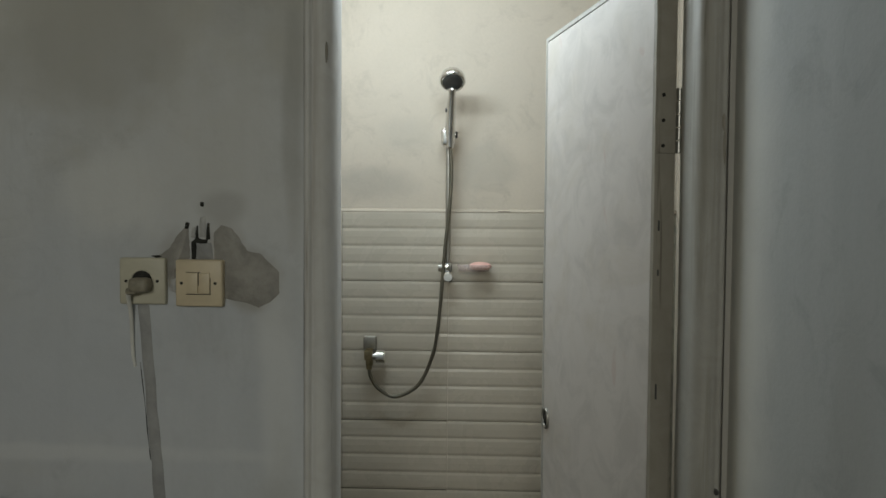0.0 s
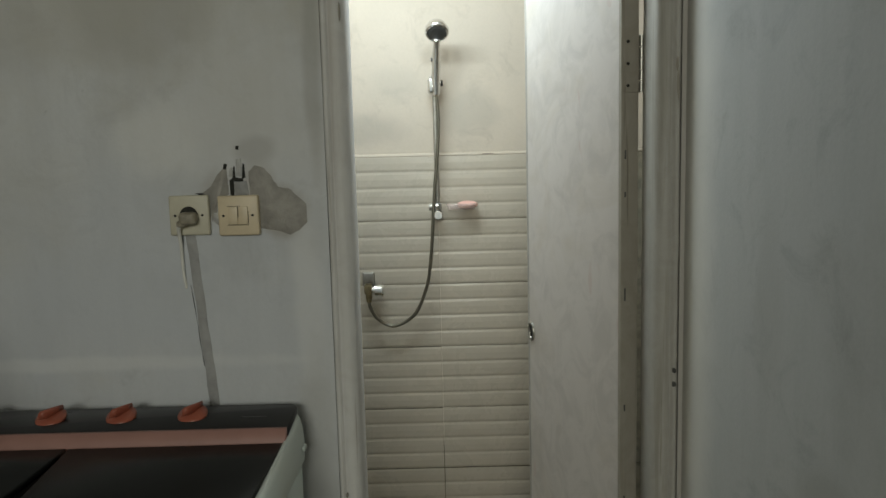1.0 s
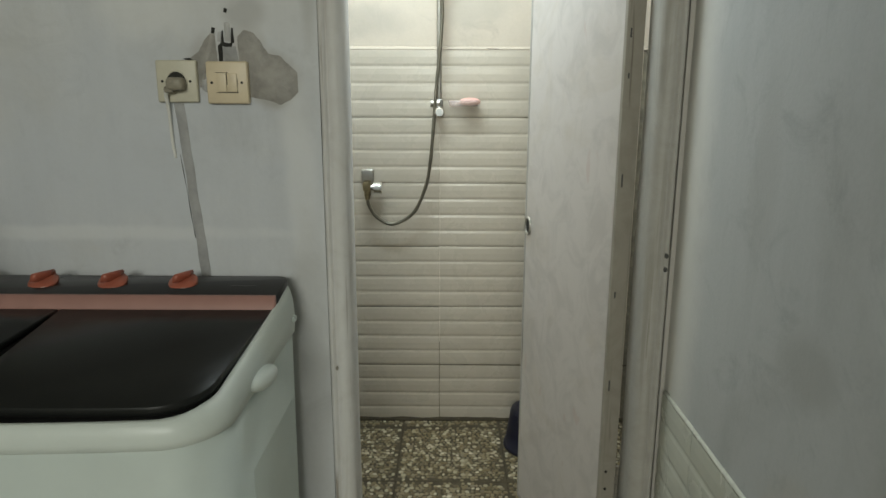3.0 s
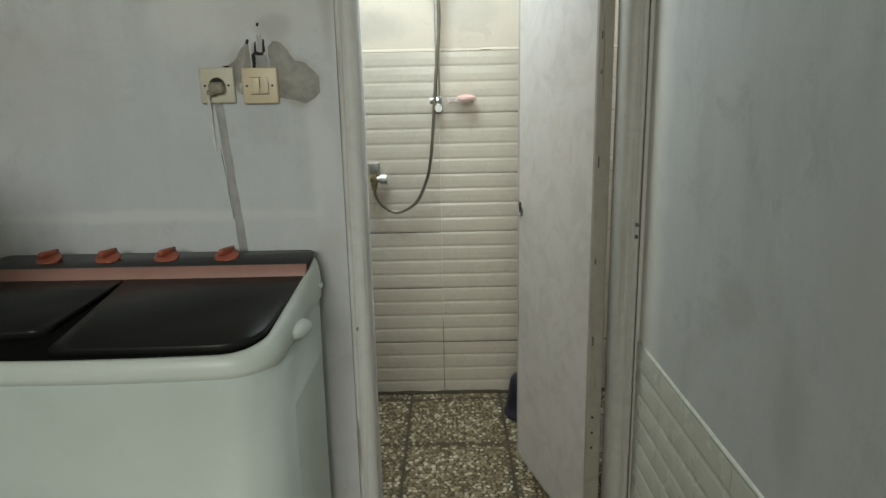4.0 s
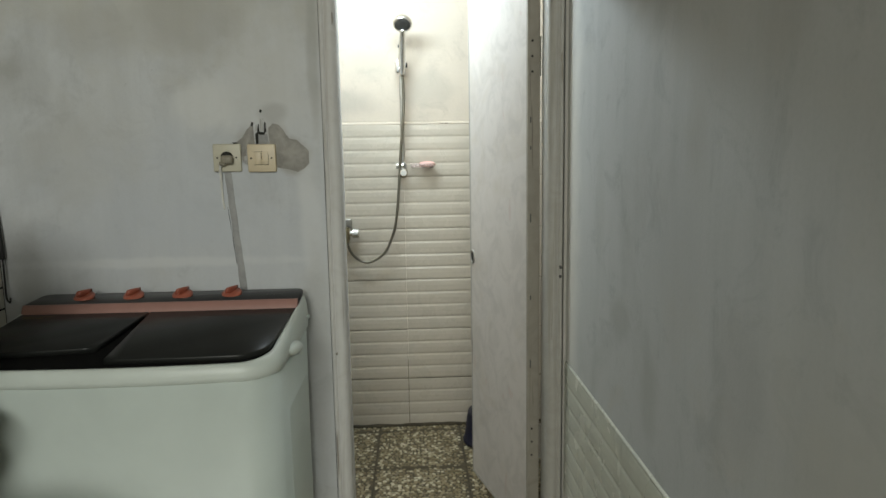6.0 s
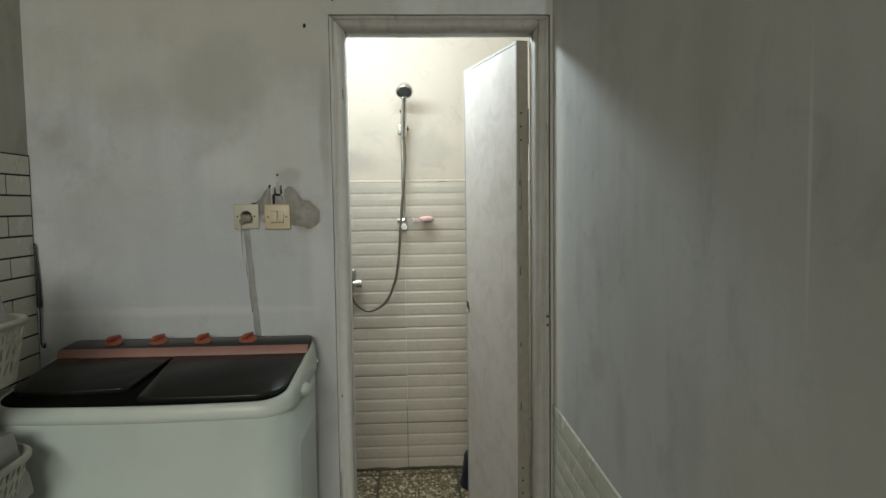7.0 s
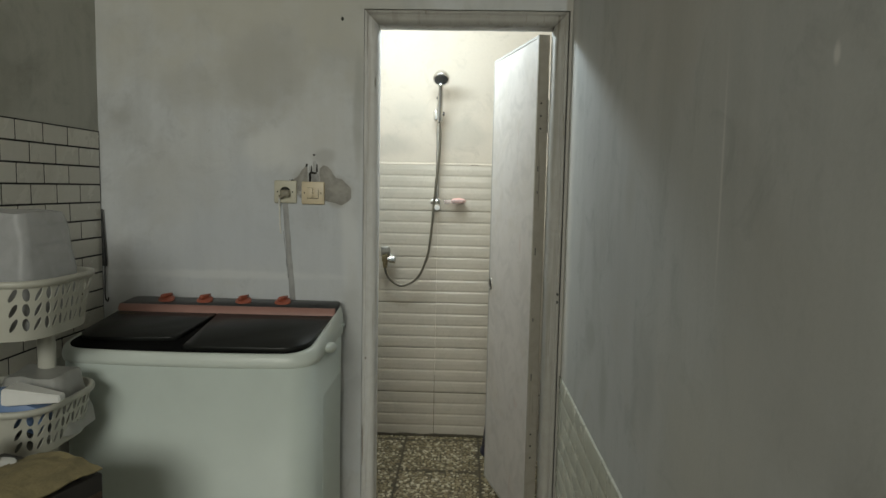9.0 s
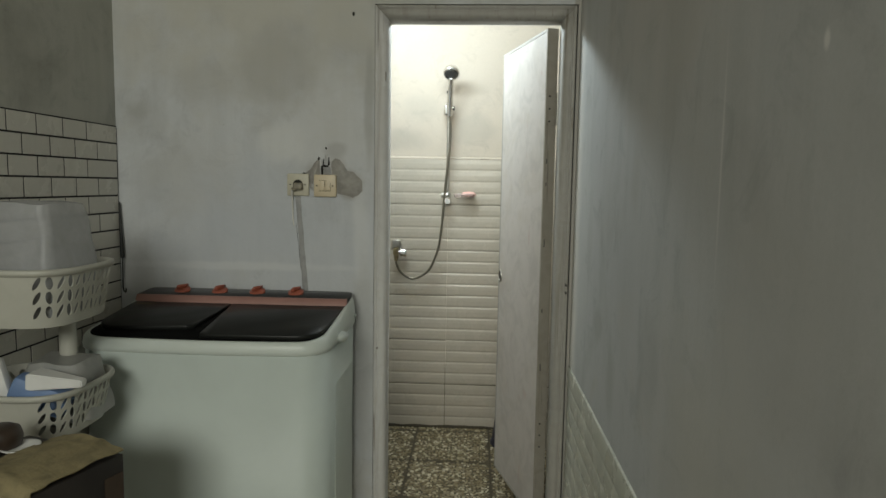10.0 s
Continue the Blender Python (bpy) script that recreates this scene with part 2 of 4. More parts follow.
# darker whitewash for the right jamb, the head and edges of the leaf
M["wood_darker"] = whitewash("darker_whitewashed_timber", (0.365, 0.355, 0.325), (0.265, 0.25, 0.215), (0.13, 0.105, 0.075))
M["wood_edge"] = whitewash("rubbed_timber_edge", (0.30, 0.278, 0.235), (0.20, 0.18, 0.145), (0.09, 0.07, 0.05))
M["leaf"] = smeared("whitewashed_door_skin", (0.525, 0.495, 0.468), (0.475, 0.44, 0.395), (0.39, 0.37, 0.35), (0.46, 0.37, 0.34))
M["wall_tile"] = glazed("cream_ribbed_tile", (0.502, 0.456, 0.382), (0.40, 0.358, 0.288))
M["grout"] = plain("dirty_grout", (0.27, 0.25, 0.195), 0.9, vary=0.2, scale=25)
M["seam"] = plain("pale_joint_filler", (0.54, 0.485, 0.41), 0.7, vary=0.12, scale=30)
M["grime"] = plain("black_grimy_joint", (0.14, 0.125, 0.09), 0.9, vary=0.3, scale=18)
M["low_tile"] = glazed("pale_green_ribbed_tile", (0.52, 0.53, 0.46), (0.42, 0.43, 0.38))
M["subway"] = glazed("white_brick_tile", (0.64, 0.62, 0.555), (0.53, 0.505, 0.44))
M["black_grout"] = plain("black_grout", (0.018, 0.017, 0.016), 0.85, vary=0.2)
M["chrome"] = plain("chrome", (0.78, 0.78, 0.77), 0.12, 1.0, 0.05, 30)
M["steel"] = plain("dull_steel", (0.42, 0.41, 0.38), 0.35, 1.0, 0.12, 30)
M["hose"] = plain("spiral_steel_hose", (0.20, 0.19, 0.155), 0.35, 1.0, 0.12, 90)
M["brass"] = plain("tarnished_brass", (0.30, 0.25, 0.15), 0.4, 0.9, 0.2, 40)
M["lid_soft"] = plain("dull_black_well", (0.004, 0.004, 0.004), 0.8, vary=0.1, spec=0.1)
M["black"] = plain("black_plastic", (0.012, 0.012, 0.012), 0.35, vary=0.1)
M["screw"] = plain("dark_screw", (0.03, 0.028, 0.025), 0.5, 0.6)
M["knob_cap"] = plain("grey_knob_cap", (0.62, 0.61, 0.58), 0.6, vary=0.1, scale=40, spec=0.2)
M["nozzle"] = plain("grey_nozzle_plate", (0.045, 0.045, 0.042), 0.45, vary=0.1, scale=60, bump=0.4)
M["ivory"] = plain("yellowed_plastic", (0.65, 0.55, 0.385), 0.42, vary=0.06, scale=20)
M["ivory_pale"] = plain("pale_ivory_plastic", (0.56, 0.53, 0.42), 0.45, vary=0.06, scale=20)
M["plug"] = plain("dirty_plug", (0.33, 0.30, 0.23), 0.5, vary=0.2, scale=50)
M["flex"] = plain("grey_white_flex", (0.74, 0.73, 0.68), 0.5, vary=0.1)
M["machine"] = plain("washer_white_plastic", (0.58, 0.645, 0.61), 0.5, vary=0.03, scale=5)
# body plastic lifted a little, for the light that falls on the rim
M["machine_rim"] = plain("washer_top_lit_plastic", (0.605, 0.658, 0.62), 0.4, vary=0.03, scale=5)
M["lid"] = plain("glossy_black_lid", (0.015, 0.016, 0.015), 0.34, vary=0.06, scale=8, spec=0.5)
M["lid"].node_tree.nodes["Principled BSDF"].inputs["IOR"].default_value = 1.3
M["panel"] = plain("dark_panel", (0.016, 0.015, 0.015), 0.3, vary=0.1)
M["coral"] = plain("coral_plastic", (0.36, 0.105, 0.065), 0.3, vary=0.08)
M["rose"] = plain("rose_gold_strip", (0.36, 0.195, 0.165), 0.48, vary=0.05)
M["basket"] = plain("cream_plastic", (0.46, 0.455, 0.40), 0.42, vary=0.06, scale=9)
M["navy"] = plain("navy_plastic", (0.006, 0.007, 0.022), 0.4, vary=0.1)
M["white_card"] = plain("white_card", (0.72, 0.72, 0.70), 0.6, vary=0.04)
M["blue_card"] = plain("blue_plastic", (0.16, 0.25, 0.44), 0.5, vary=0.08)
M["dark_box"] = plain("dark_printed_board", (0.022, 0.018, 0.016), 0.5, vary=0.25, scale=9)
M["paper"] = plain("yellowed_paper", (0.27, 0.225, 0.12), 0.85, vary=0.2, scale=22, bump=0.5)
M["brown"] = plain("dark_brown_plastic", (0.05, 0.032, 0.022), 0.4, vary=0.15)
M["floor_tile"] = plain("beige_floor_tile", (0.45, 0.38, 0.29), 0.35, vary=0.1, scale=6)


def frosted(name, colour, alpha, rough=0.4):
    m, nt, bsdf = clean(name)
    v = coords(nt)
    n = noise_of(nt, v, 18, 4, 0.6, 0.6)
    nt.links.new(ramp(nt, n, [(0.3, tuple(c * 0.8 for c in colour)), (0.7, colour)]), bsdf.inputs["Base Color"])
    bsdf.inputs["Roughness"].default_value = rough
    bsdf.inputs["Alpha"].default_value = alpha
    return m


M["bag"] = frosted("frosted_plastic", (0.50, 0.51, 0.525), 0.46)
M["grey_bag"] = frosted("thin_grey_plastic", (0.42, 0.42, 0.40), 0.8, 0.3)
M["clear_tray"] = frosted("clear_plastic", (0.75, 0.62, 0.58), 0.3, 0.25)
M["soap"] = plain("pink_soap", (0.74, 0.45, 0.40), 0.5, vary=0.05)


def pebble_material():
    m, nt, bsdf = clean("printed_pebbles")
    geo = nt.nodes.new("ShaderNodeNewGeometry")
    tone = ramp(nt, geo.outputs["Random Per Island"], [(0.0, (0.11, 0.082, 0.042)), (0.25, (0.22, 0.175, 0.095)), (0.45, (0.33, 0.28, 0.175)), (0.6, (0.18, 0.15, 0.10)), (0.75, (0.43, 0.385, 0.27)), (1.0, (0.66, 0.61, 0.48))])
    v = coords(nt)
    cloud = noise_of(nt, v, 5, 4)
    tone = blend(nt, "MULTIPLY", 0.6, tone, ramp(nt, cloud, [(0.35, (0.62, 0.56, 0.42)), (0.6, grey(1))]))
    nt.links.new(tone, bsdf.inputs["Base Color"])
    bsdf.inputs["Roughness"].default_value = 0.45
    return m


M["pebble"] = pebble_material()
M["floor_joint"] = plain("dark_floor_joint", (0.06, 0.048, 0.028), 0.85, vary=0.2, scale=20)
M["pebble_bed"] = plain("pebble_bed", (0.10, 0.085, 0.052), 0.8, vary=0.2, scale=20)


# ---- building helpers ----
def box(bm, x0, x1, y0, y1, z0, z1, bevel=0.0, seg=2):
    made = bmesh.ops.create_cube(bm, size=1.0)["verts"]
    for v in made:
        v.co = Vector(((x0 + x1) / 2 + v.co.x * (x1 - x0), (y0 + y1) / 2 + v.co.y * (y1 - y0), (z0 + z1) / 2 + v.co.z * (z1 - z0)))
    if bevel:
        edges = list({e for v in made for e in v.link_edges})
        bmesh.ops.bevel(bm, geom=edges, offset=bevel, segments=seg, affect="EDGES", profile=0.5)
    return made


def rod(bm, a, b, r0, r1=None, n=20, cap=True):
    a, b = Vector(a), Vector(b)
    r1 = r0 if r1 is None else r1
    way = b - a
    turn = way.to_track_quat("Z", "Y").to_matrix().to_4x4()
    bmesh.ops.create_cone(bm, cap_ends=cap, segments=n, radius1=r0, radius2=r1, depth=way.length, matrix=Matrix.Translation((a + b) / 2) @ turn)


def smooth(bm, angle=35):
    for f in bm.faces:
        f.smooth = True
    for e in bm.edges:
        if len(e.link_faces) != 2 or e.calc_face_angle(0) > radians(angle):
            e.smooth = False


def link(name, bm, material, angle=35):
    smooth(bm, angle)
    bmesh.ops.recalc_face_normals(bm, faces=bm.faces)
    me = bpy.data.meshes.new(name)
    bm.to_mesh(me)
    bm.free()
    me.materials.append(material)
    return new(name, me)


def part(name, bm, material, parent, label="", angle=35):
    """One mesh under a thing; the vertices are in the thing's own space."""
    ob = link(name, bm, material, angle)
    ob.parent = parent
    if label:
        tagged(ob, label)
    return ob


def thing(name, place, label, category, group="", kind="", turn=0.0):
    ob = new(name)
    ob.empty_display_size = 0.05
    ob.matrix_world = pose(*place, 0, 0, turn)
    return tagged(ob, label, category, group, kind)


def setting(name, bm, material, label):
    return tagged(link(name, bm, material), label, name.split("_")[0], "", "structure")


def tube(bm, pts, r, n=10, steps=6):
    """A round tube along a smooth curve through pts."""
    pts = [Vector(p) for p in pts]
    line = []
    for i in range(len(pts) - 1):
        p0, p1, p2, p3 = pts[max(i - 1, 0)], pts[i], pts[i + 1], pts[min(i + 2, len(pts) - 1)]
        for k in range(steps):
            s = k / steps
            line.append(0.5 * (2 * p1 + (p2 - p0) * s + (2 * p0 - 5 * p1 + 4 * p2 - p3) * s * s + (3 * p1 - p0 - 3 * p2 + p3) * s ** 3))
    line.append(pts[-1])
    rings = []
    side = Vector((0, -1, 0.01))
    for i, p in enumerate(line):
        way = (line[min(i + 1, len(line) - 1)] - line[max(i - 1, 0)]).normalized()
        side = (side - way * side.dot(way)).normalized()
        up = way.cross(side)
        rr = r(i / (len(line) - 1)) if callable(r) else r
        rings.append([bm.verts.new(p + rr * (math.cos(a) * side + math.sin(a) * up)) for a in (2 * math.pi * k / n for k in range(n))])
    for a, b in zip(rings, rings[1:]):
        for k in range(n):
            bm.faces.new((a[k], a[(k + 1) % n], b[(k + 1) % n], b[k]))
    bm.faces.new(rings[0][::-1])
    bm.faces.new(rings[-1])


def rounded_loop(x0, x1, y0, y1, radii, n=7):
    """Points round a rectangle with a radius for each corner: front right, back right, back left, front left."""
    out = []
    for (cx, cy, sx, sy, a0), r in zip(((x1, y0, -1, 1, -90), (x1, y1, -1, -1, 0), (x0, y1, 1, -1, 90), (x0, y0, 1, 1, 180)), radii):
        for k in range(n + 1):
            a = radians(a0 + 90 * k / n)
            out.append((cx + sx * r + r * math.cos(a), cy + sy * r + r * math.sin(a)))
    return out


def loft(bm, rings, close_top=True, close_bottom=True):
    vs = [[bm.verts.new(p) for p in ring] for ring in rings]
    n = len(vs[0])
    for a, b in zip(vs, vs[1:]):
        for k in range(n):
            bm.faces.new((a[k], a[(k + 1) % n], b[(k + 1) % n], b[k]))
    if close_bottom:
        bm.faces.new(vs[0][::-1])
    if close_top:
        bm.faces.new(vs[-1])


def blob(bm, cx, cz, rx, rz, y0, y1, seed, n=28, rough=0.25):
    """An irregular flat patch on a wall that faces -y."""
    ring = []
    for k in range(n):
        a = 2 * math.pi * k / n
        w = 1 + rough * (noise.noise((math.cos(a) * 1.3 + seed, math.sin(a) * 1.3, seed)) + 0.5 * noise.noise((math.cos(a) * 4 + seed, math.sin(a) * 4, seed)))
        ring.append((cx + rx * w * math.cos(a), cz + rz * w * math.sin(a)))
    loft(bm, [[(x, y1, z) for x, z in ring], [(cx + (x - cx) * 0.93, y0, cz + (z - cz) * 0.93) for x, z in ring]], True, False)


# ---- the setting ----
YW, YB = 1.1625, 1.262          # faces of the wall with the door
XW, XE = -1.29, 0.466           # side walls of the room
YS = -4.15                     # far end behind the camera
HC = 3.20                       # ceiling
BX0, BX1, BY1 = -0.95, 0.78, 2.462   # bathroom

bm = bmesh.new()
box(bm, XW - 0.12, -0.2905, YW, YB, 0.0, HC)
box(bm, 0.4565, 0.95, YW, YB, 0.0, HC)
box(bm, -0.2905, 0.4565, YW, YB, 2.0835, HC)
wall_north = setting("wall_north", bm, M["plaster_north"], "grey skim-coated plaster wall with stains and painted light tints round a doorway")
bm = bmesh.new()
box(bm, XE, XE + 0.12, YS, YW, 0.0, HC)
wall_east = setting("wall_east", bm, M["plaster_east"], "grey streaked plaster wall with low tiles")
bm = bmesh.new()
box(bm, XW - 0.12, XW, YS, YW, 0.0, HC)
wall_west = setting("wall_west", bm, M["plaster"], "grey plaster wall with white brick tiles")
bm = bmesh.new()
box(bm, XW - 0.12, -1.28, YS - 0.12, YS, 0.0, HC)
box(bm, 0.36, XE + 0.12, YS - 0.12, YS, 0.0, HC)
box(bm, -1.28, 0.36, YS - 0.12, YS, 3.05, HC)
box(bm, -1.28, 0.36, YS - 0.12, YS, 0.0, 2.05)
setting("wall_south", bm, M["plaster"], "plain plaster wall with a high open window")
bm = bmesh.new()
box(bm, XW - 0.12, XE + 0.12, YS - 0.12, YW, HC, HC + 0.1)
setting("ceiling", bm, M["ceiling"], "plain off-white ceiling board")
bm = bmesh.new()
box(bm, XW - 0.12, XE + 0.12, YS - 0.12, YB, -0.1, 0.0)
setting("floor", bm, M["floor_tile"], "beige tiled floor")
bm = bmesh.new()
box(bm, -6, 6, -14, YS - 0.12, -0.2, -0.1)
setting("ground", bm, M["cement"], "bare cement yard outside the window")

bm = bmesh.new()
box(bm, BX0 - 0.1, BX1 + 0.1, BY1, BY1 + 0.1, -0.1, 2.9)
wall_bath = setting("wall_bathroom", bm, M["bath_paint"], "white painted bathroom wall with ribbed cream tiles")
bm = bmesh.new()
box(bm, BX0 - 0.1, BX0, YB, BY1, -0.1, 2.9)
setting("wall_bathroom_west", bm, M["bath_paint"], "white painted bathroom side wall")
bm = bmesh.new()
box(bm, BX1, BX1 + 0.1, YB, BY1, -0.1, 2.9)
setting("wall_bathroom_east", bm, M["bath_paint"], "white painted bathroom side wall")
bm = bmesh.new()
box(bm, BX0 - 0.1, BX1 + 0.1, YB, BY1 + 0.1, 2.9, 3.0)
setting("ceiling_bathroom", bm, M["bath_paint"], "white bathroom ceiling")
bm = bmesh.new()
box(bm, BX0 - 0.1, BX1 + 0.1, YB, BY1, -0.1, -0.017)
floor_bath = setting("floor_bathroom", bm, M["floor_joint"], "bathroom floor of brown pebble-pattern tiles")
bm = bmesh.new()
box(bm, -0.24, 0.41, 1.15, YB + 0.005, -0.004, 0.02, 0.004)
setting("trim_threshold", bm, M["cement_dark"], "low cement threshold in the doorway")
bm = bmesh.new()
box(bm, -0.2905, -0.2885, YW + 0.002, YB, 0.0, 2.0835)
box(bm, 0.4515, 0.4565, YW + 0.012, YB, 0.0, 2.0835)
box(bm, -0.2885, 0.4515, YW + 0.012, YB, 2.0785, 2.0835)
setting("trim_joint", bm, M["cavity"], "dark open joint between door frame and plaster")

# ---- doorway: frame and leaf ----
frame_thing = thing("door_frame", (0.085, 1.157, 0.0), "grey whitewashed timber door frame, rubbed and stained", "door frame", "", "structure")


def jamb(side):
    """A post with a rounded face, a bead along the wall and a stop behind; side -1 left, 1 right."""
    inner = 0.325 if side < 0 else 0.318
    outer = 0.373 if side < 0 else 0.366
    loop = [(inner, 0.02), (inner + 0.004, 0.008), (inner + 0.012, 0.002), (inner + 0.016, 0.0), (inner + 0.031, 0.0), (inner + 0.034, 0.004), (inner + 0.036, -0.004), (outer - 0.004, -0.006), (outer, -0.002), (outer, 0.10), (inner, 0.096)]
    b = bmesh.new()
    rings = []
    for i in range(33):
        z = 2.03 * i / 32
        wob = 0.0012 * noise.noise((side * 3.1, z * 4, 0)) + 0.0008 * noise.noise((side, z * 17, 2))
        top = i == 32
        rings.append([(side * (x + wob), y + wob * 0.6, z + (x - inner if top else 0)) for x, y in loop])
    loft(b, rings)
    return part("jamb", b, M["wood" if side < 0 else "wood_darker"], frame_thing)


jamb(-1)
jamb(1)
bm = bmesh.new()
rings = []
for i in range(21):
    x = -0.325 + 0.643 * i / 20
    wob = 0.0015 * noise.noise((x * 9, 1.3, 4))
    k = -1 if i == 0 else 1 if i == 20 else 0
    loop = [(0.0, 0.02), (0.004, 0.008), (0.012, 0.002), (0.016, 0.0), (0.031, 0.0), (0.034, 0.004), (0.036, -0.004), (0.044, -0.006), (0.048, -0.002), (0.048, 0.10), (0.0, 0.096)]
    rings.append([(x + k * dz, y + wob, 2.03 + dz + wob) for dz, y in loop])
loft(bm, rings)
part("head", bm, M["wood_darker"], frame_thing)
for z in (1.052, 1.022):
    bm = bmesh.new()
    blob(bm, 0.359, z, 0.0038, 0.0062, -0.0075, -0.004, z * 9, 14, 0.6)
    part("latch_hole", bm, M["cavity_soft"], frame_thing)
bm = bmesh.new()
blob(bm, -0.358, 0.79, 0.0035, 0.0045, -0.0085, -0.004, 4.0, 12, 0.4)
part("nail", bm, M["wood_edge"], frame_thing)
for x, z, r in ((0.360, 1.66, 0.03), (0.358, 1.70, 0.014), (-0.332, 1.82, 0.02)):
    bm = bmesh.new()
    blob(bm, x, z, 0.0022, r, -0.0078, -0.004, z * 5, 12, 0.4)
    part("chip", bm, M["wood_edge"], frame_thing)

# the leaf stands open into the bathroom; own space: x along its width from the hinge side, y through its thickness
leaf = thing("door_leaf", (0.358, 1.262, 0.0), "whitewashed flush timber door standing open inward", "door", "", "", 105.45)
W, T, Z0, Z1 = 0.548, 0.043, 0.055, 2.023
bm = bmesh.new()
box(bm, 0.012, W - 0.01, -T, -0.001, Z0 + 0.01, Z1 - 0.012, 0.0015, 1)
part("panel", bm, M["leaf"], leaf)
for x0, x1, m, nm in ((0.0, 0.0118, "wood_edge", "hinge_stile"), (W - 0.0098, W, "wood_darker", "lock_stile")):
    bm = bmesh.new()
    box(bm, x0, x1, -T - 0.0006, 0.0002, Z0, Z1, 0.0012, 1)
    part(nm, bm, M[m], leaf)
for z0, z1 in ((Z0, Z0 + 0.0098), (Z1 - 0.0118, Z1)):
    bm = bmesh.new()
    box(bm, 0.012, W - 0.01, -T - 0.0004, 0.0002, z0, z1, 0.001, 1)
    part("rail_edge", bm, M["wood_darker"], leaf)
for zc in (1.72, 0.42):
    bm = bmesh.new()
    box(bm, -0.002, 0.0, -T + 0.001, -0.003, zc - 0.062, zc + 0.062, 0.0006, 1)
    hinge = part("hinge", bm, M["wood_edge"], leaf, "painted-over steel butt hinge")
    bm = bmesh.new()
    for k in range(5):
        rod(bm, (-0.006, -T - 0.003, zc - 0.062 + 0.025 * k), (-0.006, -T - 0.003, zc - 0.039 + 0.025 * k), 0.006, n=12)
    part("knuckle", bm, M["steel"], hinge)
    for dz in (-0.048, 0.0, 0.048):
        bm = bmesh.new()
        rod(bm, (-0.0038, -T * 0.34, zc + dz), (-0.0018, -T * 0.34, zc + dz), 0.0036, n=10)
        part("screw", bm, M["screw"], hinge)
for z, h in ((1.52, 0.02), (1.43, 0.012), (1.20, 0.03), (0.93, 0.016), (0.70, 0.028)):
    bm = bmesh.new()
    box(bm, -0.0012, 0.002, -T * 0.22 - 0.003, -T * 0.22 + 0.001, z - h / 2, z + h / 2, 0.0009, 1)
    part("chip", bm, M["cavity_soft"], leaf)
bm = bmesh.new()
ring = [(math.cos(2 * math.pi * k / 28), math.sin(2 * math.pi * k / 28)) for k in range(28)]
LX, LZ = W - 0.029, 1.0
loft(bm, [[(LX + r * c, y, LZ + r * 1.35 * s) for c, s in ring] for r, y in ((0.0215, -0.001), (0.0215, 0.0035), (0.0195, 0.005), (0.0165, 0.0045), (0.0155, 0.0012))], False, False)
lock = part("lock_ring", bm, M["steel"], leaf, "dull steel oval lock ring")
bm = bmesh.new()
loft(bm, [[(LX + 0.0158 * c, y, LZ + 0.0158 * 1.35 * s) for c, s in ring] for y in (-0.0008, 0.0011)])
part("lock_hole", bm, M["cavity"], lock)

# ---- shower ----
shower = thing("shower_set", (-0.066, 2.446, 0.0), "chrome hand shower on a slide rail with steel hose", "shower")
# rail in a darker metal, standing in for the dark room it reflects
bm = bmesh.new()
rod(bm, (0, -0.036, 1.345), (0, -0.036, 1.87), 0.0095)
part("rail", bm, M["steel"], shower)
for z, s in ((1.365, 1.0), (1.862, 0.8)):
    bm = bmesh.new()
    rod(bm, (0, 0.004, z), (0, -0.036, z), 0.012 * s)
    box(bm, -0.020, 0.016, -0.05, -0.022, z - 0.016, z + 0.016, 0.005)
    part("bracket", bm, M["chrome"], shower)
bm = bmesh.new()
rod(bm, (-0.034, -0.036, 1.365), (-0.021, -0.036, 1.365), 0.015)
rod(bm, (-0.027, -0.036, 1.365), (-0.0262, -0.036, 1.365), 0.0165)
part("collar", bm, M["steel"], shower)
bm = bmesh.new()
rod(bm, (0.002, -0.03, 1.33), (0.002, -0.056, 1.33), 0.019, 0.019, 28)
rod(bm, (0.002, -0.056, 1.33), (0.002, -0.059, 1.33), 0.019, 0.015, 28)
knob = part("end_knob", bm, M["chrome"], shower)
bm = bmesh.new()
rod(bm, (0.002, -0.0585, 1.33), (0.002, -0.0602, 1.33), 0.0152, 0.0145, 28)
part("cap", bm, M["knob_cap"], knob, "dull grey knob cap")
bm = bmesh.new()
box(bm, -0.027, 0.024, -0.072, -0.020, 1.808, 1.872, 0.012, 3)
rod(bm, (-0.024, -0.046, 1.842), (0.026, -0.046, 1.85), 0.013)
part("slider", bm, M["chrome"], shower)
bm = bmesh.new()
rod(bm, (0.026, -0.046, 1.85), (0.033, -0.046, 1.85), 0.014, 0.011)
part("slider_knob", bm, M["black"], shower)
bm = bmesh.new()
tube(bm, [(0.006, -0.058, 1.80), (0.006, -0.064, 1.85), (0.008, -0.078, 1.91), (0.011, -0.1, 1.965), (0.014, -0.125, 2.005)], lambda s: 0.0142 + 0.004 * math.sin(math.pi * min(1, s * 1.2)), 14)
grip = part("hand_shower", bm, M["chrome"], shower)
HEAD = pose(0.015, -0.140, 2.025, 0, 0, 0) @ pose(0, 0, 0, 143, 0, 0)
ringu = [(math.cos(2 * math.pi * k / 32), math.sin(2 * math.pi * k / 32)) for k in range(32)]
bm = bmesh.new()
loft(bm, [[HEAD @ Vector((r * c, r * s, z)) for c, s in ringu] for r, z in ((0.010, -0.042), (0.026, -0.037), (0.039, -0.025), (0.0455, -0.009), (0.0455, 0.003), (0.042, 0.009), (0.036, 0.009), (0.0355, 0.006))], False, True)
head = part("shower_head", bm, M["chrome"], grip)
bm = bmesh.new()
